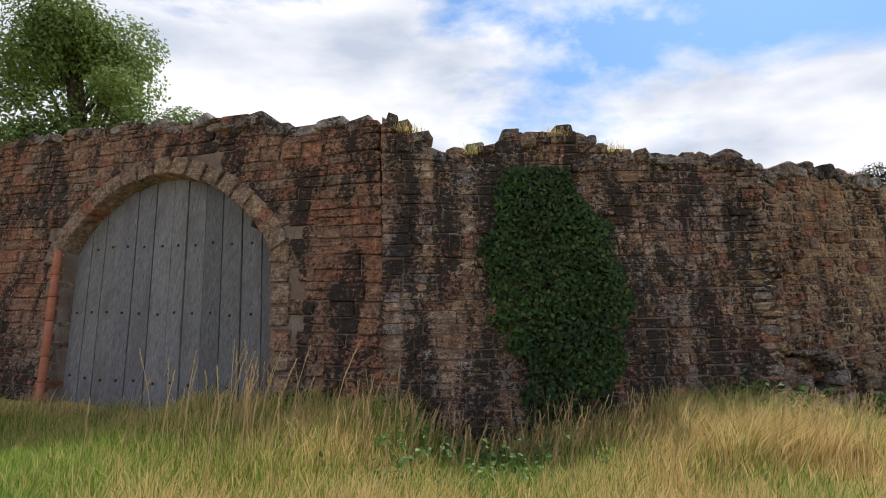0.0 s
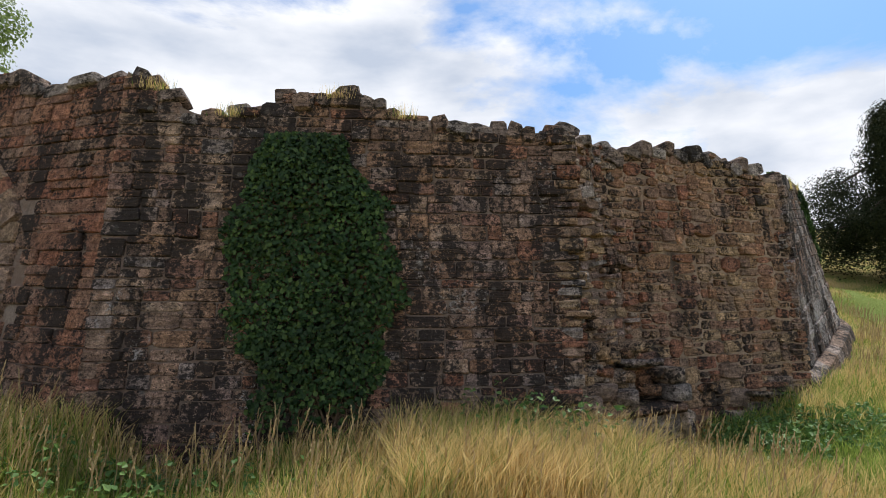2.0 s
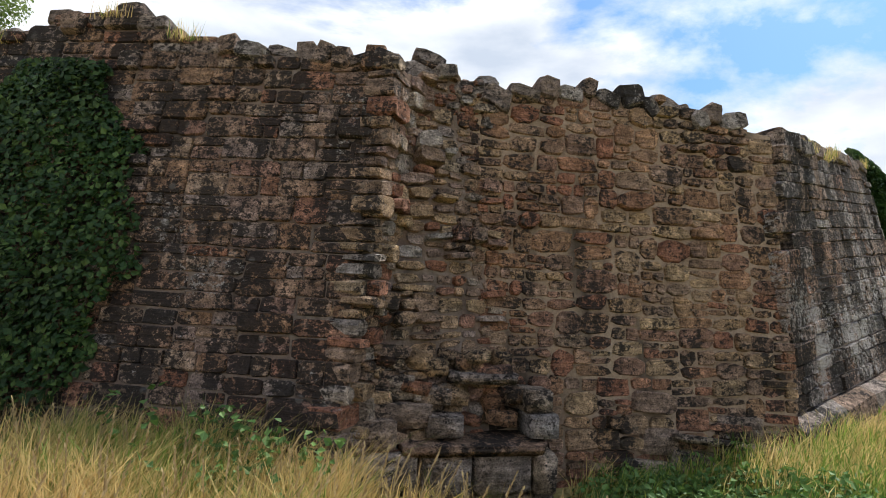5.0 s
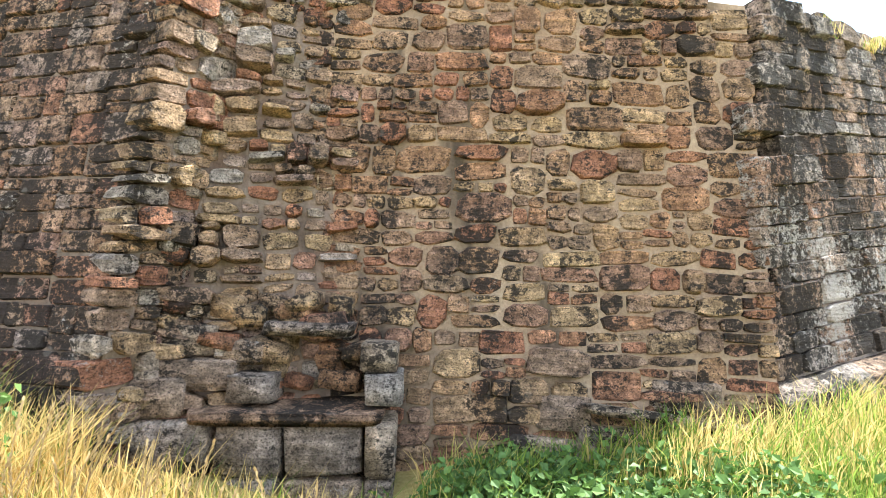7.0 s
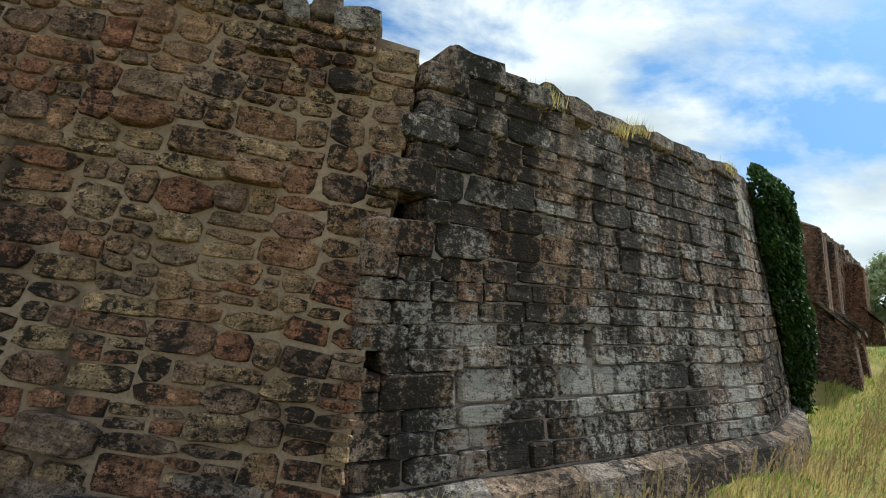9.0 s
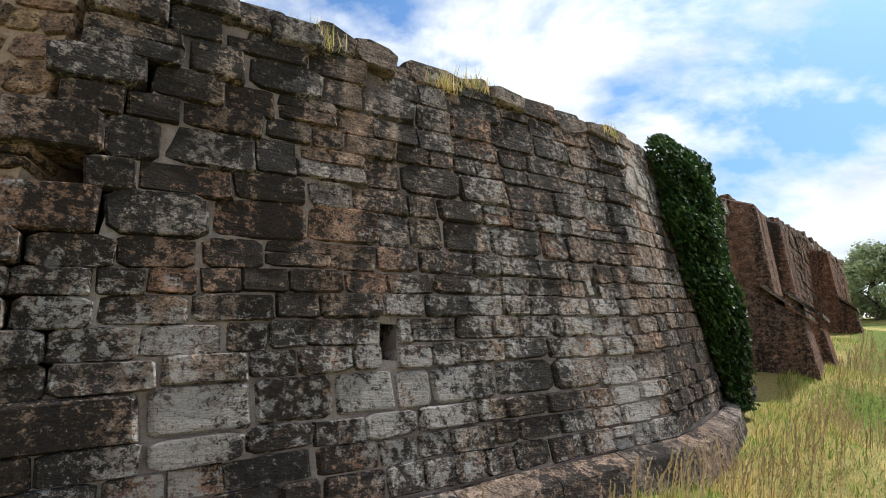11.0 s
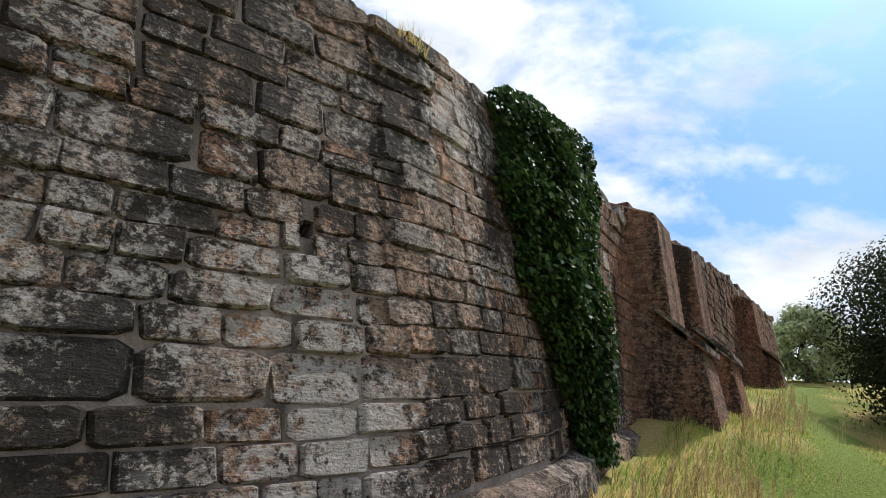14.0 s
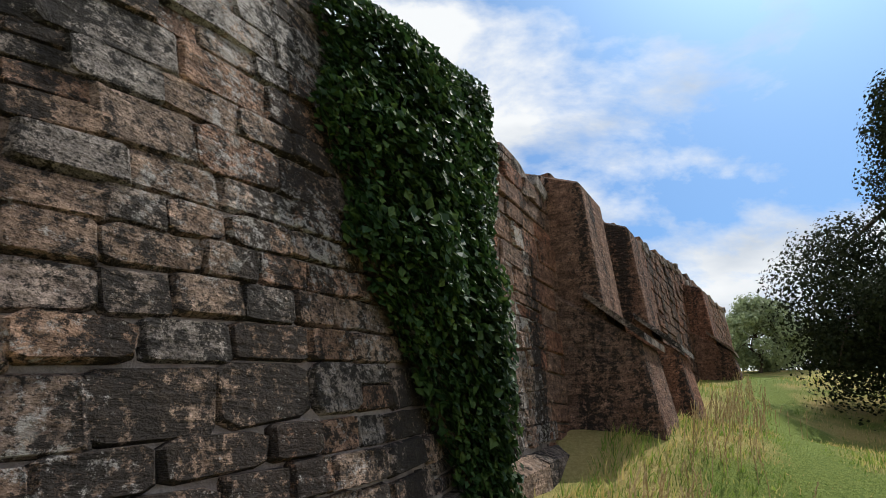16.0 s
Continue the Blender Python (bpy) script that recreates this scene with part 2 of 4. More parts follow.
def grass_material():
    """Blades: dry straw and green, in patches over the bank."""
    m = Nodes("dry and green grass blades")
    r = m.each()
    straw = m.ramp(r, (0.0, (0.42, 0.26, 0.10)), (0.5, (0.74, 0.56, 0.26)), (1.0, (0.62, 0.47, 0.18)))
    green = m.ramp(r, (0.0, (0.10, 0.18, 0.03)), (0.5, (0.28, 0.38, 0.07)), (1.0, (0.45, 0.48, 0.13)))
    lush = m.add("ShaderNodeAttribute")
    lush.attribute_name = "lush"
    z = m.noise(m.scaled(1, 1, 0), 0.9, 5, 0.65)
    f = m.math("ADD", z, m.math("MULTIPLY", m.math("SUBTRACT", r, 0.5), 0.4))
    f = m.math("SUBTRACT", f, m.math("MULTIPLY", lush.outputs["Fac"], 0.3))
    c = m.mix(m.ramp(f, (0.36, 0.0), (0.5, 1.0)), green, straw)
    mat = m.done(c, 0.7, 0.2)
    tr = m.t.nodes.new("ShaderNodeBsdfTranslucent")
    m.put(tr.inputs["Color"], c)
    mx = m.t.nodes.new("ShaderNodeMixShader")
    mx.inputs[0].default_value = 0.5
    m.t.links.new(m.bsdf.outputs[0], mx.inputs[1])
    m.t.links.new(tr.outputs[0], mx.inputs[2])
    m.t.links.new(mx.outputs[0], m.t.nodes["Material Output"].inputs["Surface"])
    return mat


def ground_material():
    m = Nodes("turf")
    z = m.noise(m.scaled(1, 1, 0), 0.75, 4, 0.6)
    g = m.noise(m.scaled(1, 1, 0.3), 30, 6, 0.7)
    big = m.noise(m.scaled(1, 1, 0), 0.12, 4, 0.6)
    green = m.mix(m.ramp(g, (0.3, 0.0), (0.7, 1.0)), (0.10, 0.15, 0.03), (0.24, 0.28, 0.07))
    straw = m.mix(m.ramp(g, (0.3, 0.0), (0.7, 1.0)), (0.32, 0.25, 0.09), (0.54, 0.43, 0.18))
    lush = m.add("ShaderNodeAttribute")
    lush.attribute_name = "lush"
    f = m.math("ADD", m.math("MULTIPLY", z, 0.6), m.math("MULTIPLY", big, 0.4))
    f = m.math("SUBTRACT", f, m.math("MULTIPLY", lush.outputs["Fac"], 0.25))
    c = m.mix(m.ramp(f, (0.36, 0.0), (0.5, 1.0)), green, straw)
    m.bump(g, 0.9, 0.06)
    return m.done(c, 0.95, 0.1)


M_WOOD = wood_material()
M_IRON = plain_material("rusted iron", (0.05, 0.035, 0.03), (0.10, 0.05, 0.03), 30, 0.7, 0.4)
M_SHAFT = plain_material("red sandstone shaft", (0.42, 0.17, 0.10), (0.34, 0.13, 0.08), 9, 0.9)
M_GROUND = ground_material()
M_GRASS = grass_material()
M_IVY = leaf_material("ivy leaves", [(0.0, (0.016, 0.04, 0.012)), (0.6, (0.034, 0.075, 0.02)), (1.0, (0.09, 0.145, 0.036))], 0.55, 0.25, 0.25)
M_STEM = plain_material("ivy stems", (0.16, 0.11, 0.07), (0.09, 0.06, 0.04), 20)
M_BARK = plain_material("bark", (0.10, 0.075, 0.055), (0.05, 0.04, 0.03), 12)
M_LEAF = leaf_material("ash leaves", [(0.0, (0.10, 0.16, 0.035)), (1.0, (0.22, 0.30, 0.08))], 0.6, 0.25, 0.4)
M_LEAF_PALE = leaf_material("pale willow leaves", [(0.0, (0.2, 0.25, 0.13)), (1.0, (0.36, 0.42, 0.24))], 0.6, 0.3, 0.3)
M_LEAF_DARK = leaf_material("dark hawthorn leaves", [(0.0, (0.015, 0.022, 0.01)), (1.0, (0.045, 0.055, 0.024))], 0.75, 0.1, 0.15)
M_WEED = leaf_material("weed leaves", [(0.0, (0.06, 0.13, 0.03)), (1.0, (0.14, 0.24, 0.06))], 0.55, 0.3, 0.25)
M_SEED = leaf_material("seed heads", [(0.0, (0.34, 0.24, 0.12)), (1.0, (0.55, 0.43, 0.24))], 0.8, 0.1, 0.3)


# ---------------------------------------------------------------- building helpers
def mesh_of(name, verts, faces, material, smooth=False):
    me = bpy.data.meshes.new(name)
    me.from_pydata([tuple(v) for v in verts], [], [tuple(f) for f in faces])
    me.materials.append(material)
    if smooth:
        me.polygons.foreach_set("use_smooth", [True] * len(me.polygons))
    me.update()
    return me


def part_data(name, me, parent, label="", kind=""):
    ob = new(name, me)
    ob.parent = parent
    return tagged(ob, label, kind=kind)


def part(name, bm, material, parent, label="", smooth=False):
    me = bpy.data.meshes.new(name)
    bm.to_mesh(me)
    bm.free()
    me.materials.append(material)
    if smooth:
        me.polygons.foreach_set("use_smooth", [True] * len(me.polygons))
    return part_data(name, me, parent, label)


def thing(name, label, category, group="", at=(0, 0, 0), kind=""):
    ob = new(name)
    ob.location = at
    return tagged(ob, label, category, group, kind)


# ground level: a smooth sheet through levels along the wall foot, the path and the field
LEVELS = np.array([
    (-6, 9.5, -0.5), (-4, 8.2, -0.62), (-2, 7.6, -0.3), (-0.4, 6.7, -0.2), (0.6, 6.4, -0.72), (1.8, 6.3, -0.52), (3.4, 6.2, -0.46), (4.8, 6.0, -0.6),
    (6.2, 6.6, -0.85), (7.2, 7.2, -0.72), (8.2, 7.6, -0.46), (9.2, 8.4, -0.42), (10.5, 9.4, -0.24), (12.0, 10.8, 0.0), (13.3, 12.6, 0.24), (13.9, 14.0, 0.42), (14.9, 16.3, 1.0), (17.6, 20.6, 1.8), (21.2, 26.2, 2.55),
    (-1, 0.2, 0.0), (1.1, 0.6, -0.1), (2.9, 1.3, -0.14), (4.2, 1.7, -0.12), (6.1, 3.4, -0.62), (6.6, 3.75, -0.76), (7.3, 4.0, -0.7), (8.5, 4.5, -0.5), (9.5, 5.2, -0.45),
    (11.1, 6.8, -0.55), (11.7, 7.7, -0.6), (12.4, 9.0, -0.52), (13.1, 10.2, -0.42), (15.3, 13.6, 0.0), (-4, 4, -0.3), (-9, 6, -0.3),
    (16, 6, -0.2), (12, 0, 0.2), (4, -5, 0.3), (-6, -3, 0.2), (25, 5, 0.8), (-15, 20, 0.6), (5, 25, 0.9), (20, 19, 0.75), (26, 30, 2.3), (30, 42, 3.7), (50, 60, 7.2), (-60, 40, 2.0), (60, -40, 2.0), (-40, -60, 2.0)])


def hill(x, y):
    """The long slope of the field, which climbs away from the walker."""
    d = np.clip((x - 13) * 0.5 + (y - 10) * 0.866, 0, None)
    return 0.115 * d ** 2 / (d + 2.0) / (1 + (d / 260) ** 2)


def level(x, y):
    x, y = np.atleast_1d(np.asarray(x, float)), np.atleast_1d(np.asarray(y, float))
    out = hill(x, y)
    rest = LEVELS[:, 2] - hill(LEVELS[:, 0], LEVELS[:, 1])
    for i in range(0, len(x), 4000):
        s = slice(i, i + 4000)
        d = (x[s, None] - LEVELS[None, :, 0]) ** 2 + (y[s, None] - LEVELS[None, :, 1]) ** 2 + 0.12
        w = d ** -1.7
        out[s] += (w * rest[None]).sum(1) / w.sum(1)
    return out


def path_gap(x, y):
    """The distance from the trodden strip that runs beside the wall."""
    line = np.array([(-1, 0.2), (3, 1.3), (6.2, 3.2), (9, 4.7), (11.6, 7.2), (13.4, 10.2), (16.4, 15.2), (22, 25.6), (32, 44)])
    best = np.full(len(x), 1e9)
    for (ax, ay), (bx, by) in zip(line, line[1:]):
        dx, dy = bx - ax, by - ay
        t = np.clip(((x - ax) * dx + (y - ay) * dy) / (dx * dx + dy * dy), 0, 1)
        best = np.minimum(best, np.hypot(x - ax - t * dx, y - ay - t * dy))
    return best


def lushness(x, y):
    """How green the turf is: the trodden path, the damp hollow by the wall, the gate's foot."""
    g = np.clip(1.1 - path_gap(x, y) / 0.45, 0, 1) * (x > 9.5)
    g = np.maximum(g, 0.2 * np.clip((x - 9) / 2, 0, 1))
    for cx, cy, r in ((7.4, 6.6, 1.1), (8.4, 6.6, 1.0), (-4.5, 5.5, 2.0), (0.7, 5.7, 0.8), (16.2, 14.6, 1.2)):
        g = np.maximum(g, np.exp(-((x - cx) ** 2 + (y - cy) ** 2) / r ** 2))
    return g


def add_lush(me, values):
    me.attributes.new("lush", "FLOAT", "POINT").data.foreach_set("value", np.asarray(values, np.float32))
    return me


def build_ground():
    n = 190
    s = np.linspace(-1, 1, n)
    g = np.sign(s) * (np.abs(s) * 16 + np.abs(s) ** 7 * 900)
    X, Y = np.meshgrid(8 + g, 9 + g, indexing="ij")
    Z = level(X.ravel(), Y.ravel())
    rough = [0.035 * noise.noise((x * 1.3, y * 1.3, 0)) for x, y in zip(X.ravel(), Y.ravel())]
    verts = np.stack([X.ravel(), Y.ravel(), Z + np.array(rough)], 1)
    faces = [(i * n + j, (i + 1) * n + j, (i + 1) * n + j + 1, i * n + j + 1) for i in range(n - 1) for j in range(n - 1)]
    ob = new("ground", add_lush(mesh_of("ground", verts, faces, M_GROUND, True), lushness(X.ravel(), Y.ravel())))
    tagged(ob, "uneven grassy bank and field, dry straw and green", "ground", kind="structure")


class Face:
    """A leaning wall face: u metres along its foot, z up, off metres out of the face."""

    def __init__(self, a, b, lean, flip=False, shear=0.0):
        self.shear = shear
        self.a, b = Vector((*a, 0)), Vector((*b, 0))
        self.length = (b - self.a).length
        self.d = (b - self.a).normalized()
        self.n = Vector((-self.d.y, self.d.x, 0)) * (-1 if flip else 1)   # into the wall
        self.lean = lean
        self.up = (self.n * lean + Vector((0, 0, 1))).normalized()
        self.out = (Vector((0, 0, lean)) - self.n).normalized()

    def at(self, u, z, off=0.0):
        return self.a + self.d * (u + self.shear * z) + self.n * (self.lean * z) + Vector((0, 0, z)) + self.out * off


class Bend(Face):
    """A wall face that follows a bent foot line, with a lean that changes along it."""

    def __init__(self, foot, leans):
        p = [Vector((*q, 0)) for q in foot]
        p = [2 * p[0] - p[1]] + p + [2 * p[-1] - p[-2]]
        self.points = []
        for a, b, c, d in zip(p, p[1:], p[2:], p[3:]):
            for k in range(16):
                t = k / 16
                self.points.append(0.5 * (2 * b + (c - a) * t + (2 * a - 5 * b + 4 * c - d) * t * t + (3 * b - a - 3 * c + d) * t ** 3))
        self.points.append(p[-2])
        self.run = [0.0]
        for a, b in zip(self.points, self.points[1:]):
            self.run.append(self.run[-1] + (b - a).length)
        self.length = self.run[-1]
        self.leans = leans

    def frame_at(self, u):
        i = min(max(int(np.searchsorted(self.run, u)) - 1, 0), len(self.points) - 2)
        a, b = self.points[i], self.points[i + 1]
        d = (self.points[min(i + 3, len(self.points) - 1)] - self.points[max(i - 2, 0)]).normalized()
        foot = a + (b - a).normalized() * (u - self.run[i])
        n = Vector((-d.y, d.x, 0))
        lean = float(np.interp(u, [p[0] for p in self.leans], [p[1] for p in self.leans]))
        return foot, d, n, lean

    def local(self, u):
        foot, d, n, lean = self.frame_at(u)
        f = Face((0, 0), (1, 0), lean)
        f.shear = 0.0
        f.a, f.d, f.n = foot - d * u, d, n
        f.up = (n * lean + Vector((0, 0, 1))).normalized()
        f.out = (Vector((0, 0, lean)) - n).normalized()
        return f

    def at(self, u, z, off=0.0):
        return self.local(u).at(u, z, off)


def profile(points, wob=0.05, seed=0):
    """The height of a broken wall head along u."""
    us, zs = [p[0] for p in points], [p[1] for p in points]

    def f(u):
        return float(np.interp(u, us, zs)) + wob * noise.noise((u * 3.1, seed, 0.3)) + wob * 0.6 * noise.noise((u * 9.0, seed, 3.3))
    return f


def wall_body(name, face, u0, u1, foot, head, thick, material, label, hole=None, step=0.2, pit=None):
    """The solid of a wall in narrow columns: an opening, where hole(u) gives its head."""
    verts, faces = [], []
    cuts = sorted(set([u0, u1] + [u0 + (u1 - u0) * i / max(1, round((u1 - u0) / step)) for i in range(max(1, round((u1 - u0) / step)) + 1)] + (list(hole[1:]) if hole else []) + [c for p in pit or () for c in p[:2]]))
    for p, q in zip(cuts, cuts[1:]):
        mid = (p + q) / 2
        inside = hole is not None and hole[1] < mid < hole[2]
        lo = [hole[0](p), hole[0](q)] if inside else [foot, foot]
        hi = [head(p) - 0.06, head(q) - 0.06]
        boxes = [(lo, hi, -0.018)]
        for p0, p1, b0, b1 in pit or ():
            if p0 < mid < p1:
                boxes = [(lo, [b0] * 2, -0.018), ([b0] * 2, [b1] * 2, -0.4), ([b1] * 2, hi, -0.018)]
        for bottom, top, off in boxes:
            k = len(verts)
            for u, z0, z1 in ((p, bottom[0], top[0]), (q, bottom[1], top[1])):
                f = face.local(u) if isinstance(face, Bend) else face
                verts += [face.at(u, z0, off), face.at(u, z1, off), f.a + f.d * (u + f.shear * z0) + f.n * (thick + f.lean * max(0, z0) + 0.2) + Vector((0, 0, z0)),
                          f.a + f.d * (u + f.shear * z1) + f.n * (max(thick, 0.35) + f.lean * max(0, z1) + 0.2) + Vector((0, 0, z1))]
            faces += [(k, k + 4, k + 5, k + 1), (k + 1, k + 5, k + 7, k + 3), (k + 3, k + 7, k + 6, k + 2), (k + 2, k + 6, k + 4, k), (k, k + 1, k + 3, k + 2), (k + 4, k + 6, k + 7, k + 5)]
    ob = new(name, mesh_of(name, verts, faces, material))
    return tagged(ob, label, "wall", kind="structure")


def unit_stone(rng, chamfer, swell, jitter):
    """A stone about one unit wide, deep and high, as rings from back to front: its verts and faces."""
    c = chamfer
    ring = [(-0.5 + c, -0.5), (0.5 - c, -0.5), (0.5, -0.5 + c), (0.5, 0.5 - c), (0.5 - c, 0.5), (-0.5 + c, 0.5), (-0.5, 0.5 - c), (-0.5, -0.5 + c)]
    ring = [(x + rng.uniform(-jitter, jitter), z + rng.uniform(-jitter, jitter)) for x, z in ring]
    verts = []
    for y, s in ((-0.6, 1.0), (0.3, 1.0), (0.42, 0.985 - swell * 0.3), (0.5, 0.92 - swell)):
        verts += [(x * s, y + rng.uniform(-0.012, 0.012) * (y > 0.45), z * s + rng.uniform(-0.02, 0.02) * (y > 0.3)) for x, z in ring]
    faces = [(8 * k + i, 8 * k + (i + 1) % 8, 8 * k + 8 + (i + 1) % 8, 8 * k + 8 + i) for k in range(3) for i in range(8)]
    faces.append(tuple(range(24, 32)))
    return np.array(verts), faces


def stone_set(seed, count, chamfer, swell, jitter):
    rng = random.Random(seed)
    return [unit_stone(rng, rng.uniform(*chamfer), rng.uniform(*swell), jitter) for _ in range(count)]


BLOCKS = stone_set(1, 14, (0.03, 0.1), (-0.02, 0.04), 0.03)
RUBBLE = stone_set(2, 20, (0.1, 0.3), (-0.01, 0.08), 0.075)
ASHLAR = stone_set(4, 18, (0.05, 0.16), (-0.02, 0.06), 0.04)
BOULDERS = stone_set(3, 12, (0.08, 0.26), (0.03, 0.12), 0.08)
UNIT_MESHES = {}


def lay_stones(parent, stones, shapes, key, material, joined_name, singly=300, middle=0.0):
    """Stones as (u, matrix): those nearest to a stretch of the wall as parts, the rest joined."""
    stones = sorted(stones, key=lambda s: abs(s[0] - middle))
    rng = random.Random(len(stones))
    meshes = []
    for i, (v, f) in enumerate(shapes):
        me = UNIT_MESHES.get((key, i))
        if me is None:
            me = UNIT_MESHES[(key, i)] = mesh_of("stone", v, f, material)
        meshes.append(me)
    for _, m in stones[:singly]:
        ob = new("stone", meshes[rng.randrange(len(meshes))])
        ob.parent = parent
        ob.matrix_basis = m
    verts, faces, k = [], [], 0
    for _, m in stones[singly:]:
        v, f = shapes[rng.randrange(len(shapes))]
        a = np.array(m)
        verts.append(v @ a[:3, :3].T + a[:3, 3])
        faces += [tuple(i + k for i in q) for q in f]
        k += len(v)
    if verts:
        part_data(joined_name, mesh_of(joined_name, np.concatenate(verts), faces, material), parent, kind="stuff")


def stone_matrix(face, u, z, w, h, proud, depth, turn=0.0):
    """The pose and size of a stone whose front stands proud of the face."""
    if isinstance(face, Bend):
        face = face.local(u)
    y = face.out
    x = face.d if face.d.cross(y).dot(face.up) > 0 else -face.d
    m = Matrix((x * w, y * depth, face.up * h)).transposed().to_4x4()
    centre = face.at(u, z, proud - depth / 2)
    r = Matrix.Rotation(turn, 4, y) @ Matrix.Rotation(random.uniform(-0.035, 0.035), 4, x) @ Matrix.Rotation(random.uniform(-0.03, 0.03), 4, face.up)
    return Matrix.Translation(centre) @ r @ m


def course_wall(face, u0, u1, foot, head, rng, heights, widths, gap, proud, skip=None, drift=0.0, depth=0.16, pit=None):
    stones, z = [], foot
    while z < 6.5:
        h = rng.uniform(*heights)
        u = u0 + rng.uniform(-0.15, 0.0)
        while u < u1:
            w = rng.uniform(*widths) * (1.25 if h > sum(heights) / 2 else 1.0)
            a, b = max(u, u0), min(u + w, u1)
            u += w
            if b - a < 0.07:
                continue
            c = (a + b) / 2
            zz = z + drift * (c - u0) + 0.05 * noise.noise((c * 0.6, z * 0.35, 2.0))
            top = head(c)
            if zz + h * 0.55 > top or (skip and skip(c, zz + h / 2)):
                continue
            cut = next((q for q in pit or () if a < q[1] and b > q[0] and zz < q[3] - 0.03 and zz + h > q[2] + 0.03), None)
            if cut:
                for x0, x1 in ((a, cut[0]), (cut[1], b)):
                    if x1 - x0 > 0.06:
                        stones.append(((x0 + x1) / 2, stone_matrix(face, (x0 + x1) / 2, zz + h / 2, x1 - x0 - gap, h - gap, 0.02, depth, drift)))
                continue
            # now and then two thin stones stand in for one
            if rng.random() < 0.13 and h > 0.15:
                for zc, hh in ((zz + h * 0.27, h * 0.5), (zz + h * 0.76, h * 0.46)):
                    stones.append((c, stone_matrix(face, c, zc, b - a - gap, hh - gap * 0.7, rng.uniform(*proud), depth, drift + rng.uniform(-0.015, 0.015))))
                continue
            stones.append((c, stone_matrix(face, c, zz + h / 2, b - a - gap, h - gap, rng.uniform(*proud), depth, drift + rng.uniform(-0.015, 0.015))))
        z += h
    return stones


def split(u0, u1, z0, z1, rng, small, large, out):
    """Parts a rectangle at random into stones with sides between small and large."""
    w, h = u1 - u0, z1 - z0
    can_w, can_h = w > 2.1 * small[0], h > 2.1 * small[1]
    must_w, must_h = w > large[0], h > large[1]
    if not (must_w or must_h) and (rng.random() < 0.62 or not (can_w or can_h)):
        out.append((u0, u1, z0, z1))
        return
    across = (w / large[0] > h / large[1]) if (can_w and can_h) else can_w
    if not (can_w or can_h):
        out.append((u0, u1, z0, z1))
        return
    t = rng.uniform(0.34, 0.66)
    if across:
        m = min(max(u0 + w * t, u0 + small[0]), u1 - small[0])
        split(u0, m, z0, z1, rng, small, large, out)
        split(m, u1, z0, z1, rng, small, large, out)
    else:
        m = min(max(z0 + h * t, z0 + small[1]), z1 - small[1])
        split(u0, u1, z0, m, rng, small, large, out)
        split(u0, u1, m, z1, rng, small, large, out)


def rubble_wall(face, u0, u1, foot, head, rng, gap=0.012, skip=None, small=(0.11, 0.065), large=(0.44, 0.24), rough=0.02, band=(0.55, 0.95), turn=0.08, depth=0.22, bulge=0.05):
    """Uncoursed stones, some standing proud."""
    stones, z = [], foot
    while z < 5.2:
        h = rng.uniform(*band)
        u = u0
        while u < u1 - 0.05:
            w = min(rng.uniform(0.5, 1.1), u1 - u)
            if u1 - u - w < 0.2:
                w = u1 - u
            cells = []
            split(u, u + w, z, z + h, rng, small, large, cells)
            for a, b, c, d in cells:
                uc, zc = (a + b) / 2, (c + d) / 2
                zc += 0.03 * noise.noise((uc * 1.3, zc * 2.0, 5.0))
                if zc + (d - c) * 0.3 > head(uc) or (skip and skip(uc, zc)):
                    continue
                proud = rng.uniform(-0.6, 1.0) * rough + bulge * noise.noise((uc * 1.6, zc * 1.6, u0)) + (0.05 if rng.random() < 0.06 else 0)
                g = gap * rng.uniform(0.7, 1.5)
                stones.append((uc, stone_matrix(face, uc, zc, (b - a) * rng.uniform(0.98, 1.05) - g, (d - c) * rng.uniform(0.98, 1.05) - g, max(proud, 0.002), depth, rng.uniform(-turn, turn))))
            u += w
        z += h
    return stones


def coping(face, u0, u1, head, rng, parent, material, depthwise=3, size=(0.16, 0.38), lift=0.02):
    """Loose stones along a broken wall head, some rows back."""
    stones = []
    for k in range(depthwise):
        u = u0
        while u < u1:
            w = rng.uniform(*size)
            z = head(u + w / 2) - 0.07 + lift + rng.uniform(-0.1, 0.06) - 0.02 * k
            m = stone_matrix(face, u + w / 2, z, w * 1.02, rng.uniform(0.1, 0.25), 0.03 - 0.27 * k + rng.uniform(-0.05, 0.05), rng.uniform(0.22, 0.38), rng.uniform(-0.4, 0.4))
            stones.append((u, m))
            u += w * 0.93
    lay_stones(parent, stones, BOULDERS, "coping", material, "coping_stones", 60, (u0 + u1) / 2)


# ---------------------------------------------------------------- the wall
GATE = Face((-0.35, 6.87), (-5.6, 9.78), 0.22, True, 0.16)
WEST = Face((-0.35, 6.85), (4.55, 6.60), 0.22)
CORE = Face((4.75, 7.31), (8.45, 8.26), 0.15)
EAST = Bend([(8.535, 8.33), (9.30, 8.98), (10.12, 9.65), (11.77, 11.06), (12.35, 11.65), (13.03, 12.78), (13.48, 14.03), (14.3, 15.6)], [(0, 0.04), (1, 0.13), (2.2, 0.2), (4.2, 0.25), (6.5, 0.25), (9, 0.12)])
END = Face((4.555, 6.58), (4.80, 7.40), 0.0, False, 0.21)
TORN = Face((4.66, 6.98), (5.7, 7.56), 0.17)
FAR = Face((13.26, 13.96), (28.56, 38.31), 0.10)
PITS = ((2.03, 2.15, 0.80, 1.02), (4.05, 4.13, 1.5, 1.6))
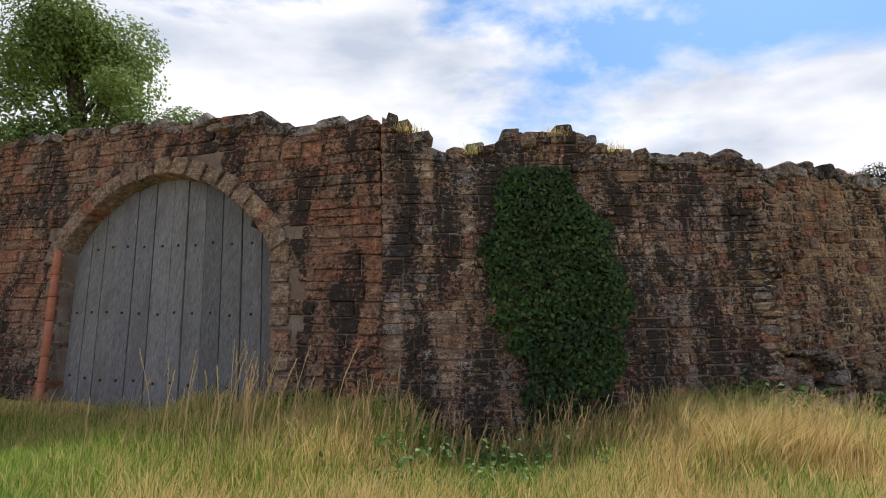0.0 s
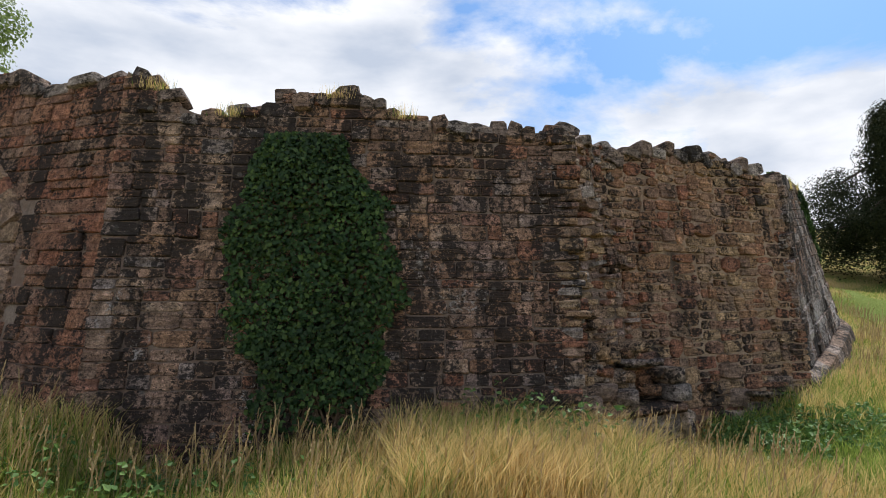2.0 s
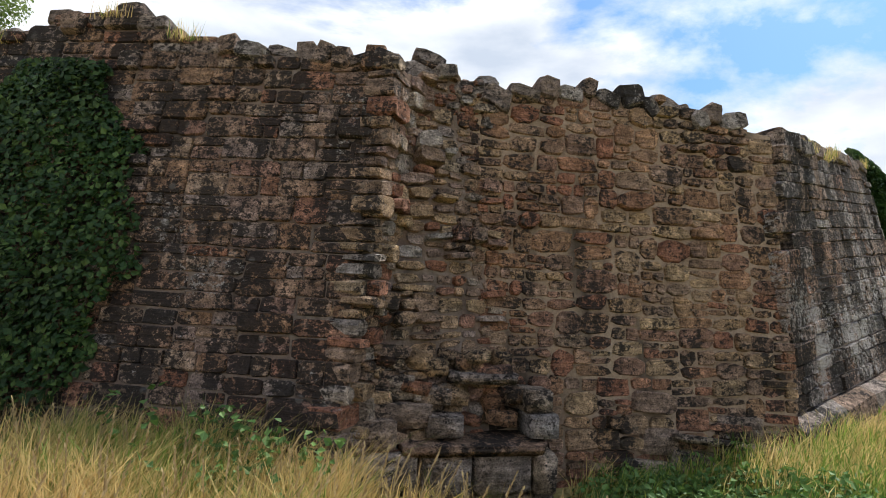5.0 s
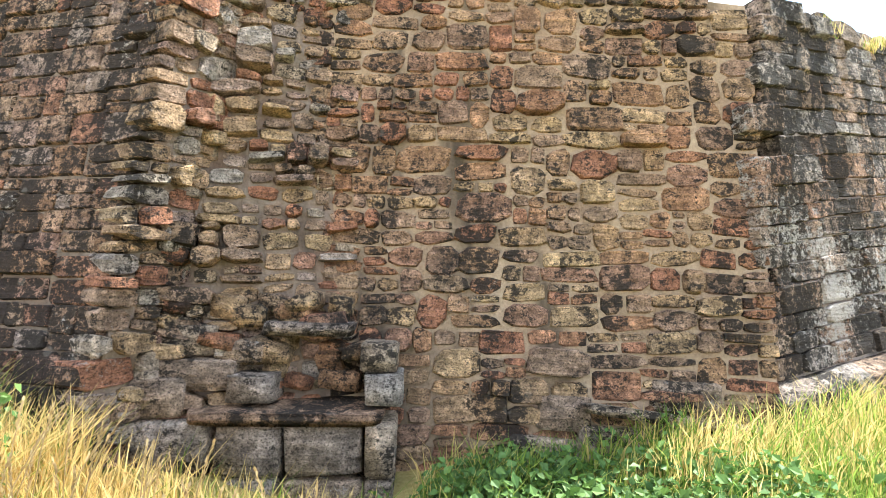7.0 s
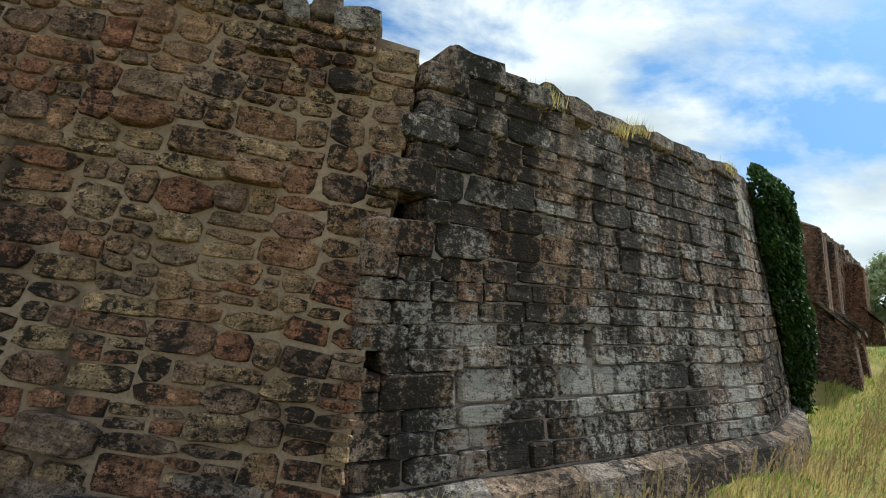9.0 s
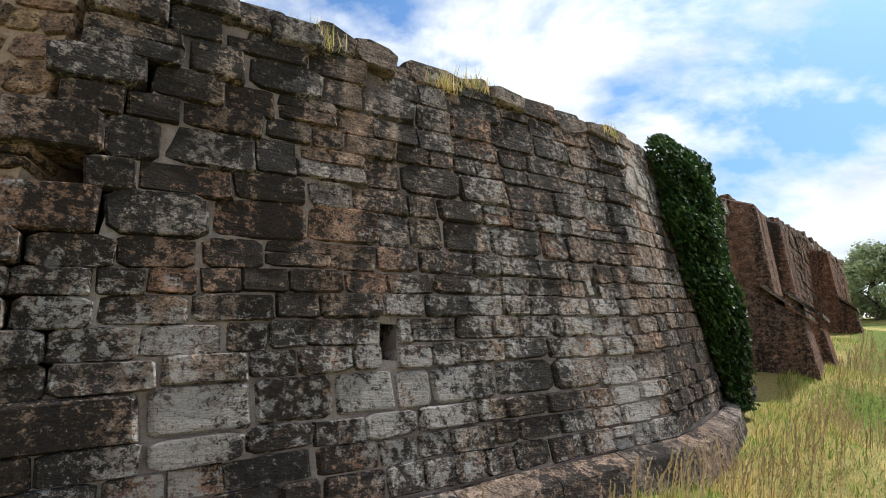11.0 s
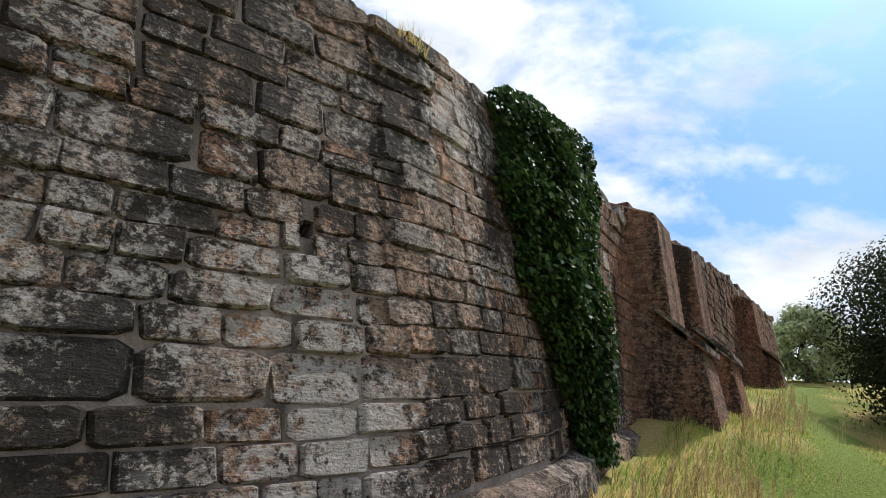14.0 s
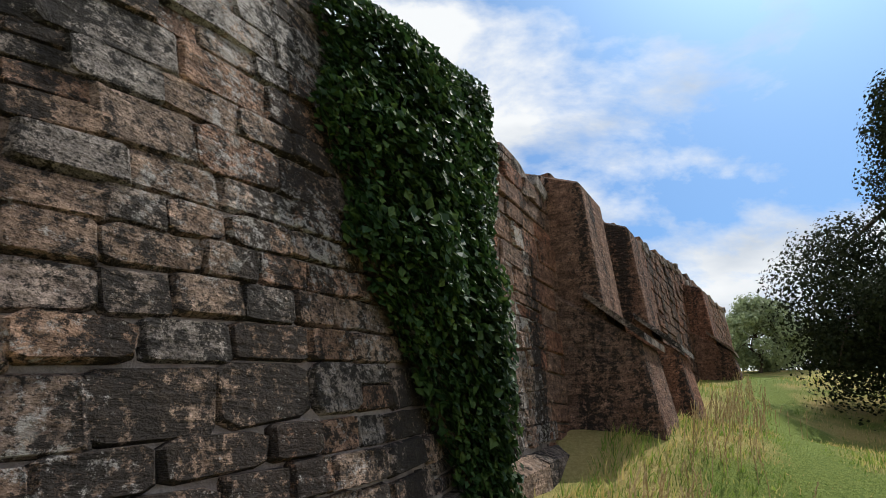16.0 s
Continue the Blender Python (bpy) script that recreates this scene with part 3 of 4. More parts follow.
EAST_FOOT, EAST_RISE = -0.17, 0.105      # the foot of the ashlar climbs with the ground
H_GATE = profile([(-0.1, 3.56), (0.95, 3.6), (1.2, 3.5), (1.6, 3.54), (1.7, 3.8), (2.8, 3.88), (3.9, 3.96), (6.5, 4.08), (8.5, 4.1), (14, 4.2)], 0.03, 1)
H_WEST = profile([(-0.1, 3.6), (0.25, 3.44), (0.6, 3.1), (1.05, 3.05), (1.44, 3.1), (1.7, 3.32), (2.63, 3.28), (3.25, 3.02), (4.04, 2.93), (4.3, 2.92), (4.97, 3.0), (5.3, 2.95)], 0.06, 2)
H_CORE = profile([(-0.2, 3.0), (0.3, 3.08), (0.64, 2.84), (1.38, 3.0), (2.41, 3.04), (3.3, 2.92), (3.66, 2.82), (4, 2.76)], 0.06, 3)
H_EAST = profile([(0, 2.7), (0.36, 2.76), (1.16, 2.9), (2.04, 2.95), (2.6, 3.02), (2.85, 3.12), (3.3, 3.1), (3.8, 3.14), (4.4, 3.22), (5.4, 3.3), (6.2, 3.46), (9.5, 3.7)], 0.03, 4)
H_END = profile([(0, 2.8), (1, 2.9)], 0.08, 10)
H_TORN = profile([(0, 2.9), (1.3, 2.98)], 0.08, 9)
H_FAR = profile([(0, 3.1), (1.5, 3.4), (2.4, 3.8), (3.3, 3.95), (4.7, 4.05), (6, 4.4), (10, 5.05), (12.5, 5.4), (18, 6.0), (25, 6.9), (33, 7.9)], 0.1, 8)
ARCH_L, ARCH_R, SPRING = 5.92, 1.72, 1.85


def arch_head(u):
    x = abs((u - (ARCH_L + ARCH_R) / 2) / ((ARCH_L - ARCH_R) / 2))
    return SPRING + 1.2 * max(0.0, 1 - x ** 1.9) ** 0.8


def in_gate(u, z, margin=0.0):
    return ARCH_R - margin < u < ARCH_L + margin and z < (arch_head(min(max(u, ARCH_R), ARCH_L)) if ARCH_R < u < ARCH_L else SPRING) + margin


def build_gate_wall():
    rng = random.Random(11)
    wall = wall_body("wall_gate", GATE, 0.06, 12.0, -1.2, H_GATE, 0.3, M_MORTAR_DARK, "old red sandstone wall with a boarded arched gateway", (arch_head, ARCH_R, ARCH_L), 0.16)
    ring = lambda u, z: in_gate(u, z, 0.32)
    stones = course_wall(GATE, -0.06, 11.8, -0.9, H_GATE, rng, (0.14, 0.24), (0.24, 0.56), 0.005, (0.0, 0.034), ring)
    lay_stones(wall, stones, ASHLAR, "gate", M_GATE, "wall_stones", 300, 3.0)
    # arch ring: wedge stones set square to the curve
    arch = []
    mid = (ARCH_L + ARCH_R) / 2
    for i in range(40):
        a = math.pi * (i + 0.5) / 19
        if a > math.pi:
            break
        x = math.cos(a)
        u = mid + x * (ARCH_L - ARCH_R) / 2
        z = arch_head(min(max(u, ARCH_R + 0.01), ARCH_L - 0.01))
        e = 0.02
        du = 2 * e
        dz = arch_head(min(ARCH_L, u + e)) - arch_head(max(ARCH_R, u - e))
        slope = math.atan2(dz, du)
        normal = (-math.sin(slope), math.cos(slope))
        m = stone_matrix(GATE, u + normal[0] * 0.13, z + normal[1] * 0.13, 0.325, 0.3, 0.06, 0.55, -slope)
        arch.append((u, m))
    for side, u in ((1, ARCH_L + 0.15), (-1, ARCH_R - 0.15)):
        z = -0.75
        while z < SPRING - 0.1:
            h = rng.uniform(0.22, 0.36)
            arch.append((u, stone_matrix(GATE, u + side * rng.uniform(0, 0.05), z + h / 2, 0.31, h - 0.012, 0.03, 0.5)))
            z += h
    lay_stones(wall, arch, BLOCKS, "arch", M_ARCH, "arch_stones", 300, 3.8)
    coping(GATE, 0.05, 1.6, H_GATE, rng, wall, M_COPING, 1, (0.4, 0.6), 0.03)
    coping(GATE, 1.6, 11.5, H_GATE, rng, wall, M_COPING, 2, (0.25, 0.5), 0.0)
    # the jamb shaft, in drums
    shaft = thing("jamb_shaft", "slender red sandstone shaft beside the gateway", "column")
    z = -0.65
    foot = GATE.at(ARCH_L + 0.08, z, 0.05)
    shaft.location = foot
    while z < SPRING:
        h = min(rng.uniform(0.35, 0.6), SPRING + 0.02 - z)
        bm = bmesh.new()
        p, q = GATE.at(ARCH_L + 0.08, z + 0.006, 0.05) - foot, GATE.at(ARCH_L + 0.08, z + h, 0.05) - foot
        rot = (q - p).to_track_quat("Z", "Y").to_matrix().to_4x4()
        bmesh.ops.create_cone(bm, cap_ends=True, segments=14, radius1=0.065, radius2=0.062, depth=(q - p).length, matrix=Matrix.Translation((p + q) / 2) @ rot)
        bmesh.ops.bevel(bm, geom=[e for e in bm.edges if len(e.link_faces) == 2 and any(len(f.verts) > 4 for f in e.link_faces)], offset=0.008, segments=1, affect="EDGES")
        part("drum", bm, M_SHAFT, shaft, smooth=True)
        z += h


def build_gate():
    rng = random.Random(5)
    gate = thing("boarded_gate", "tall silvery grey plank gate, shut, in the stone arch", "gate", at=GATE.at(3.8, -0.5, -0.25))
    origin = Vector(gate.location)
    n = 12
    width = (ARCH_L - ARCH_R + 0.1) / n
    edges = [ARCH_R - 0.05 + width * i for i in range(n + 1)]
    edges = [e + rng.uniform(-0.03, 0.03) for e in edges]
    for i in range(n):
        u0, u1 = edges[i] + 0.011, edges[i + 1] - 0.011
        off = -0.22 + rng.uniform(-0.012, 0.012)
        foot = -0.52 + rng.uniform(-0.03, 0.03)
        bm = bmesh.new()
        rows = []
        for k in range(9):
            row = []
            for u in (u0, (u0 + u1) / 2, u1):
                top = arch_head(min(max(u, ARCH_R), ARCH_L)) + 0.04
                z = foot + (top - foot) * k / 8
                for o in (off, off - 0.05):
                    row.append(bm.verts.new(GATE.at(u + 0.006 * noise.noise((k * 0.5, i, 1)), z, o) - origin))
            rows.append(row)
        for a, b in zip(rows, rows[1:]):
            for p, q in ((0, 2), (2, 4)):
                bm.faces.new((a[p], a[q], b[q], b[p]))
                bm.faces.new((a[p + 1], b[p + 1], b[q + 1], a[q + 1]))
            bm.faces.new((a[0], b[0], b[1], a[1]))
            bm.faces.new((a[4], a[5], b[5], b[4]))
        for r, s in ((rows[0], 1), (rows[-1], -1)):
            for p in (0, 2):
                bm.faces.new((r[p], r[p + 1], r[p + 3], r[p + 2]))
        bmesh.ops.recalc_face_normals(bm, faces=bm.faces)
        plank = part("plank", bm, M_WOOD, gate)
        for z in (-0.1, 0.9, 1.95):
            if z < arch_head(min(max((u0 + u1) / 2, ARCH_R), ARCH_L)) - 0.2:
                bm = bmesh.new()
                bmesh.ops.create_uvsphere(bm, u_segments=8, v_segments=5, radius=0.022, matrix=Matrix.Translation(GATE.at((u0 + u1) / 2, z + rng.uniform(-0.02, 0.02), off + 0.004) - origin))
                part("bolt_head", bm, M_IRON, plank, "rusted iron bolt head", smooth=True)
    # rails behind the boards
    for z in (-0.1, 0.9, 1.95):
        bm = bmesh.new()
        vs = [bm.verts.new(GATE.at(u, zz, o) - origin) for u in (ARCH_R + 0.02, ARCH_L - 0.02) for zz in (z - 0.09, z + 0.09) for o in (-0.285, -0.36)]
        for f in ((0, 1, 3, 2), (4, 6, 7, 5), (0, 4, 5, 1), (2, 3, 7, 6), (0, 2, 6, 4), (1, 5, 7, 3)):
            bm.faces.new([vs[i] for i in f])
        part("rail", bm, M_WOOD, gate)
    sill = thing("threshold_stone", "worn flat sandstone threshold under the gate", "step", at=GATE.at(3.8, -0.62, 0.1))
    v, f = BLOCKS[3]
    me = mesh_of("slab", v, f, M_LEDGE, True)
    ob = part_data("slab", me, sill)
    ob.matrix_basis = Matrix.Translation(-Vector(sill.location)) @ stone_matrix(GATE, 3.9, -0.62, 4.2, 0.16, 0.25, 0.7)


def build_west_wall():
    rng = random.Random(21)
    wall = wall_body("wall_west", WEST, -0.05, WEST.length - 0.02, -1.3, H_WEST, 1.3, M_MORTAR_DARK, "brown coursed sandstone wall with a broken ragged head")
    stones = rubble_wall(WEST, -0.06, WEST.length, -1.1, H_WEST, rng, 0.006, None, (0.14, 0.08), (0.46, 0.22), 0.016, (0.2, 0.36), 0.02, 0.18, 0.03)
    lay_stones(wall, stones, ASHLAR, "west", M_WEST, "wall_stones", 300, 2.6)
    coping(WEST, 0.0, WEST.length, H_WEST, rng, wall, M_COPING, 5, (0.13, 0.3), 0.02)


def build_core_wall():
    rng = random.Random(31)
    wall = wall_body("wall_core", CORE, -0.1, CORE.length + 0.18, -1.3, H_CORE, 1.2, M_MORTAR, "stripped wall of flat-faced rubble in sandy mortar", step=0.4)
    stones = rubble_wall(CORE, 0.0, CORE.length + 0.2, -1.0, H_CORE, rng)
    lay_stones(wall, stones, RUBBLE, "core", M_CORE, "rubble_stones", 300, 2.2)
    coping(CORE, -0.1, CORE.length - 0.15, H_CORE, rng, wall, M_COPING, 4, (0.14, 0.32), 0.02)
    torn = wall_body("wall_torn", TORN, 0.0, TORN.length + 0.1, -1.3, H_TORN, 0.5, M_MORTAR_DARK, "ragged torn edge of the wall facing, broken stones")
    stones = rubble_wall(TORN, 0.0, TORN.length + 0.1, -1.0, H_TORN, rng, 0.016, None, (0.12, 0.06), (0.36, 0.18), 0.11, (0.3, 0.5), 0.2, 0.4, 0.12)
    lay_stones(torn, stones, RUBBLE, "torn", M_TORN, "rubble_stones", 300, 0.5)
    side = wall_body("wall_end", END, 0.09, END.length, -1.3, H_END, 0.1, M_MORTAR_DARK, "torn end of the coursed wall facing")
    stones = rubble_wall(END, -0.03, END.length, -1.0, H_END, rng, 0.01, None, (0.12, 0.07), (0.36, 0.2), 0.07, (0.25, 0.45), 0.12, 0.24, 0.06)
    lay_stones(side, stones, RUBBLE, "torn", M_TORN, "rubble_stones", 300, 0.3)
    coping(TORN, 0.0, TORN.length, H_TORN, rng, torn, M_COPING, 2, (0.16, 0.34), 0.03)


def build_east_wall():
    rng = random.Random(41)
    wall = wall_body("wall_east", EAST, 0.12, EAST.length, -1.2, lambda u: min(H_EAST(u), max(-0.5, (u - 0.34) / 0.12)), 0.9, M_MORTAR_PALE, "tall grey lichened ashlar wall with dark streaks", pit=PITS)
    edge = lambda z: 0.02 + 0.1 * max(0, z) + 0.1 * noise.noise((z * 2.2, 4.0, 1.0))
    hole = lambda u, z: u < edge(z)
    stones = course_wall(EAST, 0.0, EAST.length, EAST_FOOT, H_EAST, rng, (0.13, 0.235), (0.2, 0.46), 0.001, (0.0, 0.03), hole, EAST_RISE, 0.3, PITS)
    lay_stones(wall, stones, ASHLAR, "ashlar", M_ASHLAR, "wall_stones", 300, 3.2)
    coping(EAST, 0.5, 3.5, H_EAST, rng, wall, M_COPING, 3, (0.2, 0.42), 0.03)
    coping(EAST, 3.5, EAST.length, H_EAST, rng, wall, M_ASHLAR, 2, (0.4, 0.6), -0.03)
    plinth = thing("plinth", "projecting chamfered plinth course at the wall foot", "plinth", kind="structure")
    u = 0.0
    while u < EAST.length - 0.1:
        w = min(rng.uniform(0.5, 0.9), EAST.length - u)
        bm = bmesh.new()
        sec = [(-0.1, -0.02), (0.03, -0.025), (0.17, -0.11), (0.19, -0.5), (-0.1, -0.5)]
        a = [bm.verts.new(EAST.at(u + 0.006, EAST_FOOT + EAST_RISE * u + z + rng.uniform(-0.012, 0.012), o)) for o, z in sec]
        b = [bm.verts.new(EAST.at(u + w - 0.006, EAST_FOOT + EAST_RISE * (u + w) + z + rng.uniform(-0.012, 0.012), o)) for o, z in sec]
        for k in range(5):
            bm.faces.new((a[k], a[(k + 1) % 5], b[(k + 1) % 5], b[k]))
        bm.faces.new(a[::-1])
        bm.faces.new(b)
        bmesh.ops.recalc_face_normals(bm, faces=bm.faces)
        part("plinth_stone", bm, M_COPING, plinth)
        u += w


def build_far_wall():
    rng = random.Random(51)
    wall = wall_body("wall_far", FAR, -1.2, FAR.length, -1.0, H_FAR, 1.2, M_MORTAR_DARK, "distant red sandstone wall with buttresses", step=0.5)
    stones = course_wall(FAR, 0.0, 12.0, 0.0, H_FAR, rng, (0.16, 0.28), (0.3, 0.6), 0.014, (-0.005, 0.03))
    stones += course_wall(FAR, 12.0, FAR.length, 0.6, H_FAR, rng, (0.2, 0.34), (0.4, 0.8), 0.016, (0.0, 0.04))
    lay_stones(wall, stones, BLOCKS, "far", M_FAR, "wall_stones", 300, 3.0)
    coping(FAR, 1.6, FAR.length, H_FAR, rng, wall, M_COPING, 1, (0.3, 0.5), -0.06)
    for u, w, top, reach, low, low_reach in ((2.42, 0.85, 3.9, 0.42, 1.75, 0.8), (4.75, 0.9, 4.12, 0.42, 1.95, 0.8), (13.2, 1.4, 5.1, 0.5, 3.0, 0.9)):
        z0 = float(level(*(FAR.at(u, 0).xy))[0]) - 0.4
        b = thing("buttress", "stepped red sandstone buttress with sloping weathering", "buttress", "buttresses of the far wall", at=FAR.at(u, z0))
        o = Vector(b.location)

        def block(name, uu0, uu1, z_lo, z_hi_back, z_hi_front, out, mat):
            bm = bmesh.new()
            vs = [bm.verts.new(FAR.at(x, z, q) - o) for x in (uu0, uu1) for z, q in ((z_lo, -0.3), (z_lo, out + 0.15), (z_hi_front, out), (z_hi_back, -0.3))]
            for f in ((0, 1, 2, 3), (7, 6, 5, 4), (1, 5, 6, 2), (2, 6, 7, 3), (0, 3, 7, 4), (0, 4, 5, 1)):
                bm.faces.new([vs[i] for i in f])
            bmesh.ops.recalc_face_normals(bm, faces=bm.faces)
            bmesh.ops.bevel(bm, geom=bm.edges[:], offset=0.03, segments=1, affect="EDGES")
            return part(name, bm, mat, b)

        block("shaft", u, u + w, z0, top + 0.1, top - 0.25, reach, M_FAR)
        rise = 0.75 * (low_reach + 0.3)
        block("base", u - 0.04, u + w + 0.04, z0, low + rise, low, low_reach, M_FAR)
        bm = bmesh.new()
        vs = [bm.verts.new(FAR.at(x, z, q) - o) for x in (u - 0.09, u + w + 0.09) for z, q in ((low - 0.03, low_reach + 0.07), (low + 0.05, low_reach + 0.07), (low + rise * 0.62 + 0.07, reach - 0.1), (low + rise * 0.62 - 0.01, reach - 0.1))]
        for f in ((0, 1, 2, 3), (7, 6, 5, 4), (1, 5, 6, 2), (2, 6, 7, 3), (0, 3, 7, 4), (0, 4, 5, 1)):
            bm.faces.new([vs[i] for i in f])
        bmesh.ops.recalc_face_normals(bm, faces=bm.faces)
        part("weathering", bm, M_COPING, b)


def build_ledge():
    """The broken base of a fireplace or pier against the stripped wall: stacked blocks and slabs."""
    face = Face((4.62, 6.80), (6.22, 7.26), 0.03)
    face.a.z = -0.06
    base = thing("stone_ledge", "stacked lichened blocks and slabs of a broken pier base", "masonry ruin", at=face.at(0.8, -1.0, -0.3))
    o = Matrix.Translation(-Vector(base.location))
    rng = random.Random(61)

    def block(name, u, z, w, h, off, depth, shapes=BLOCKS, mat=M_LEDGE, turn=0.0, label=""):
        v, f = shapes[rng.randrange(len(shapes))]
        ob = part_data(name, mesh_of(name, v, f, mat, True), base, label)
        ob.matrix_basis = o @ stone_matrix(face, u, z, w, h, off, depth, turn)

    L = face.length
    u = 0.0
    for w in (0.52, 0.42, 0.5, 0.2):
        block("block", u + w / 2, -0.45, w - 0.015, 0.34, rng.uniform(-0.02, 0.02), 0.6)
        block("block", u + w / 2, -0.8, w - 0.015, 0.34, rng.uniform(0.0, 0.04), 0.6)
        u += w
    block("slab", 0.95, -0.245, 1.2, 0.085, 0.03, 0.75, label="flat reddish slab", mat=M_WEST)
    block("block", 0.16, -0.16, 0.33, 0.24, -0.02, 0.45)
    block("block", L - 0.12, -0.1, 0.24, 0.2, -0.05, 0.5)
    block("block", L - 0.15, 0.09, 0.24, 0.19, -0.1, 0.5)
    block("block", 0.36, -0.02, 0.5, 0.2, -0.1, 0.5)
    block("block", 0.72, -0.1, 0.3, 0.18, -0.06, 0.5)
    block("block", 0.62, 0.12, 0.34, 0.16, -0.16, 0.5)
    block("block", 0.26, 0.19, 0.4, 0.2, -0.16, 0.5)
    block("block", 0.2, 0.4, 0.3, 0.2, -0.24, 0.5)
    block("slab", 1.05, 0.27, 0.58, 0.09, -0.12, 0.6, label="broken projecting slab")
    for _ in range(34):
        block("rubble_stone", rng.uniform(0.1, L - 0.1), rng.uniform(-0.15, 0.45), rng.uniform(0.12, 0.28), rng.uniform(0.09, 0.18), rng.uniform(-0.34, -0.12), 0.5, RUBBLE, M_CORE, rng.uniform(-0.3, 0.3))
    # low course at the foot of the stripped wall
    low = thing("foot_course", "low dark course of blocks at the wall foot", "masonry ruin", at=CORE.at(2.8, -0.8, 0.2))
    lo = Matrix.Translation(-Vector(low.location))
    for u, z, w, h, off in ((2.35, -0.66, 0.45, 0.3, 0.1), (2.85, -0.6, 0.55, 0.3, 0.12), (3.4, -0.54, 0.55, 0.3, 0.14), (3.2, -0.385, 1.15, 0.07, 0.2), (2.5, -0.36, 0.35, 0.24, 0.06), (3.35, -0.24, 0.5, 0.22, 0.03)):
        v, f = BLOCKS[rng.randrange(10)]
        ob = part_data("block", mesh_of("block", v, f, M_LEDGE, True), low)
        ob.matrix_basis = lo @ stone_matrix(CORE, u, z, w, h, off, 0.4, -0.05 if h > 0.1 else -0.12)


# ---------------------------------------------------------------- plants
def leaf_cloud(name, centres, normals, sizes, material, parent, rng, label=""):
    """Many small folded leaves, four corners and a rib each."""
    c, nrm, s = np.array(centres), np.array(normals), np.array(sizes)[:, None]
    k = len(c)
    rs = np.random.RandomState(rng.randrange(10 ** 6))
    nrm = nrm + rs.normal(0, 0.45, (k, 3))
    nrm /= np.linalg.norm(nrm, axis=1)[:, None]
    ref = rs.normal(0, 1, (k, 3))
    ref[:, 2] -= 1.0
    x = np.cross(nrm, ref)
    x /= np.linalg.norm(x, axis=1)[:, None] + 1e-9
    y = np.cross(nrm, x)
    tip, tail = c + y * s, c - y * s * 0.6
    l, r = c + x * s * 0.62 + nrm * s * 0.22, c - x * s * 0.62 + nrm * s * 0.22
    verts = np.stack([tail, l, tip, r], 1).reshape(-1, 3)
    idx = np.arange(k) * 4
    faces = np.concatenate([np.stack([idx, idx + 1, idx + 2], 1), np.stack([idx, idx + 2, idx + 3], 1)])
    return part_data(name, mesh_of(name, verts.tolist(), faces.tolist(), material), parent, label, kind="stuff")


def tube(points, radius, material, name, parent, taper=0.4):
    cu = bpy.data.curves.new(name, "CURVE")
    cu.dimensions, cu.bevel_depth, cu.bevel_resolution, cu.use_fill_caps = "3D", radius, 1, True
    sp = cu.splines.new("POLY")
    sp.points.add(len(points) - 1)
    for i, p in enumerate(points):
        sp.points[i].co = (*p, 1)
        sp.points[i].radius = 1 - (1 - taper) * i / max(1, len(points) - 1)
    ob = new("temp", cu)
    me = bpy.data.meshes.new_from_object(ob)
    bpy.data.objects.remove(ob)
    me.materials.clear()
    me.materials.append(material)
    me.polygons.foreach_set("use_smooth", [True] * len(me.polygons))
    return part_data(name, me, parent)


def build_ivy_west():
    rng = random.Random(71)
    ivy = thing("ivy", "dense dark green ivy patch clinging to the brown wall", "ivy", at=WEST.at(2.0, -0.6, 0.05))
    o = np.array(ivy.location)
    lo = [(-0.5, 1.75, 2.65), (0.3, 1.5, 2.8), (0.9, 1.3, 3.12), (1.5, 1.22, 3.0), (2.0, 1.25, 2.85), (2.35, 1.42, 2.55), (2.75, 1.55, 2.4)]
    zs, l, r = [p[0] for p in lo], [p[1] for p in lo], [p[2] for p in lo]
    cs, ns, ss = [], [], []
    while len(cs) < 9500:
        z = rng.uniform(-0.5, 2.75)
        a, b = np.interp(z, zs, l), np.interp(z, zs, r)
        wob = 0.24 * noise.noise((z * 2.2, 1, 4)) + 0.12 * noise.noise((z * 8, 3, 4))
        u = rng.uniform(a + wob, b + 0.8 * wob)
        if z < 0.25 and rng.random() < 0.72 * (0.25 - z) / 0.6 + 0.25:
            continue
        edge = min(u - a, b - u, 2.8 - z) / 0.5
        puff = 0.05 + 0.2 * min(1, max(0, edge)) ** 0.5 * (0.6 + 0.8 * (0.5 + 0.5 * noise.noise((u * 2.6, z * 2.6, 7))))
        p = WEST.at(u, z, puff * rng.uniform(0.45, 1.08))
        cs.append(np.array(p) - o)
        ns.append(np.array(WEST.out) + np.array((0, 0, 0.45)))
        ss.append(rng.uniform(0.022, 0.05))
    leaf_cloud("leaves", cs, ns, ss, M_IVY, ivy, rng)
    for k in range(16):
        u = rng.uniform(1.75, 2.65)
        pts = []
        for i in range(9):
            z = -0.6 + 0.2 * i
            pts.append(Vector(WEST.at(u + 0.14 * noise.noise((k * 3.3, i * 0.5, 0)), z, 0.06 + 0.05 * noise.noise((k, i * 0.7, 5)))) - Vector(o))
        tube(pts, rng.uniform(0.008, 0.022), M_STEM, "stem", ivy)


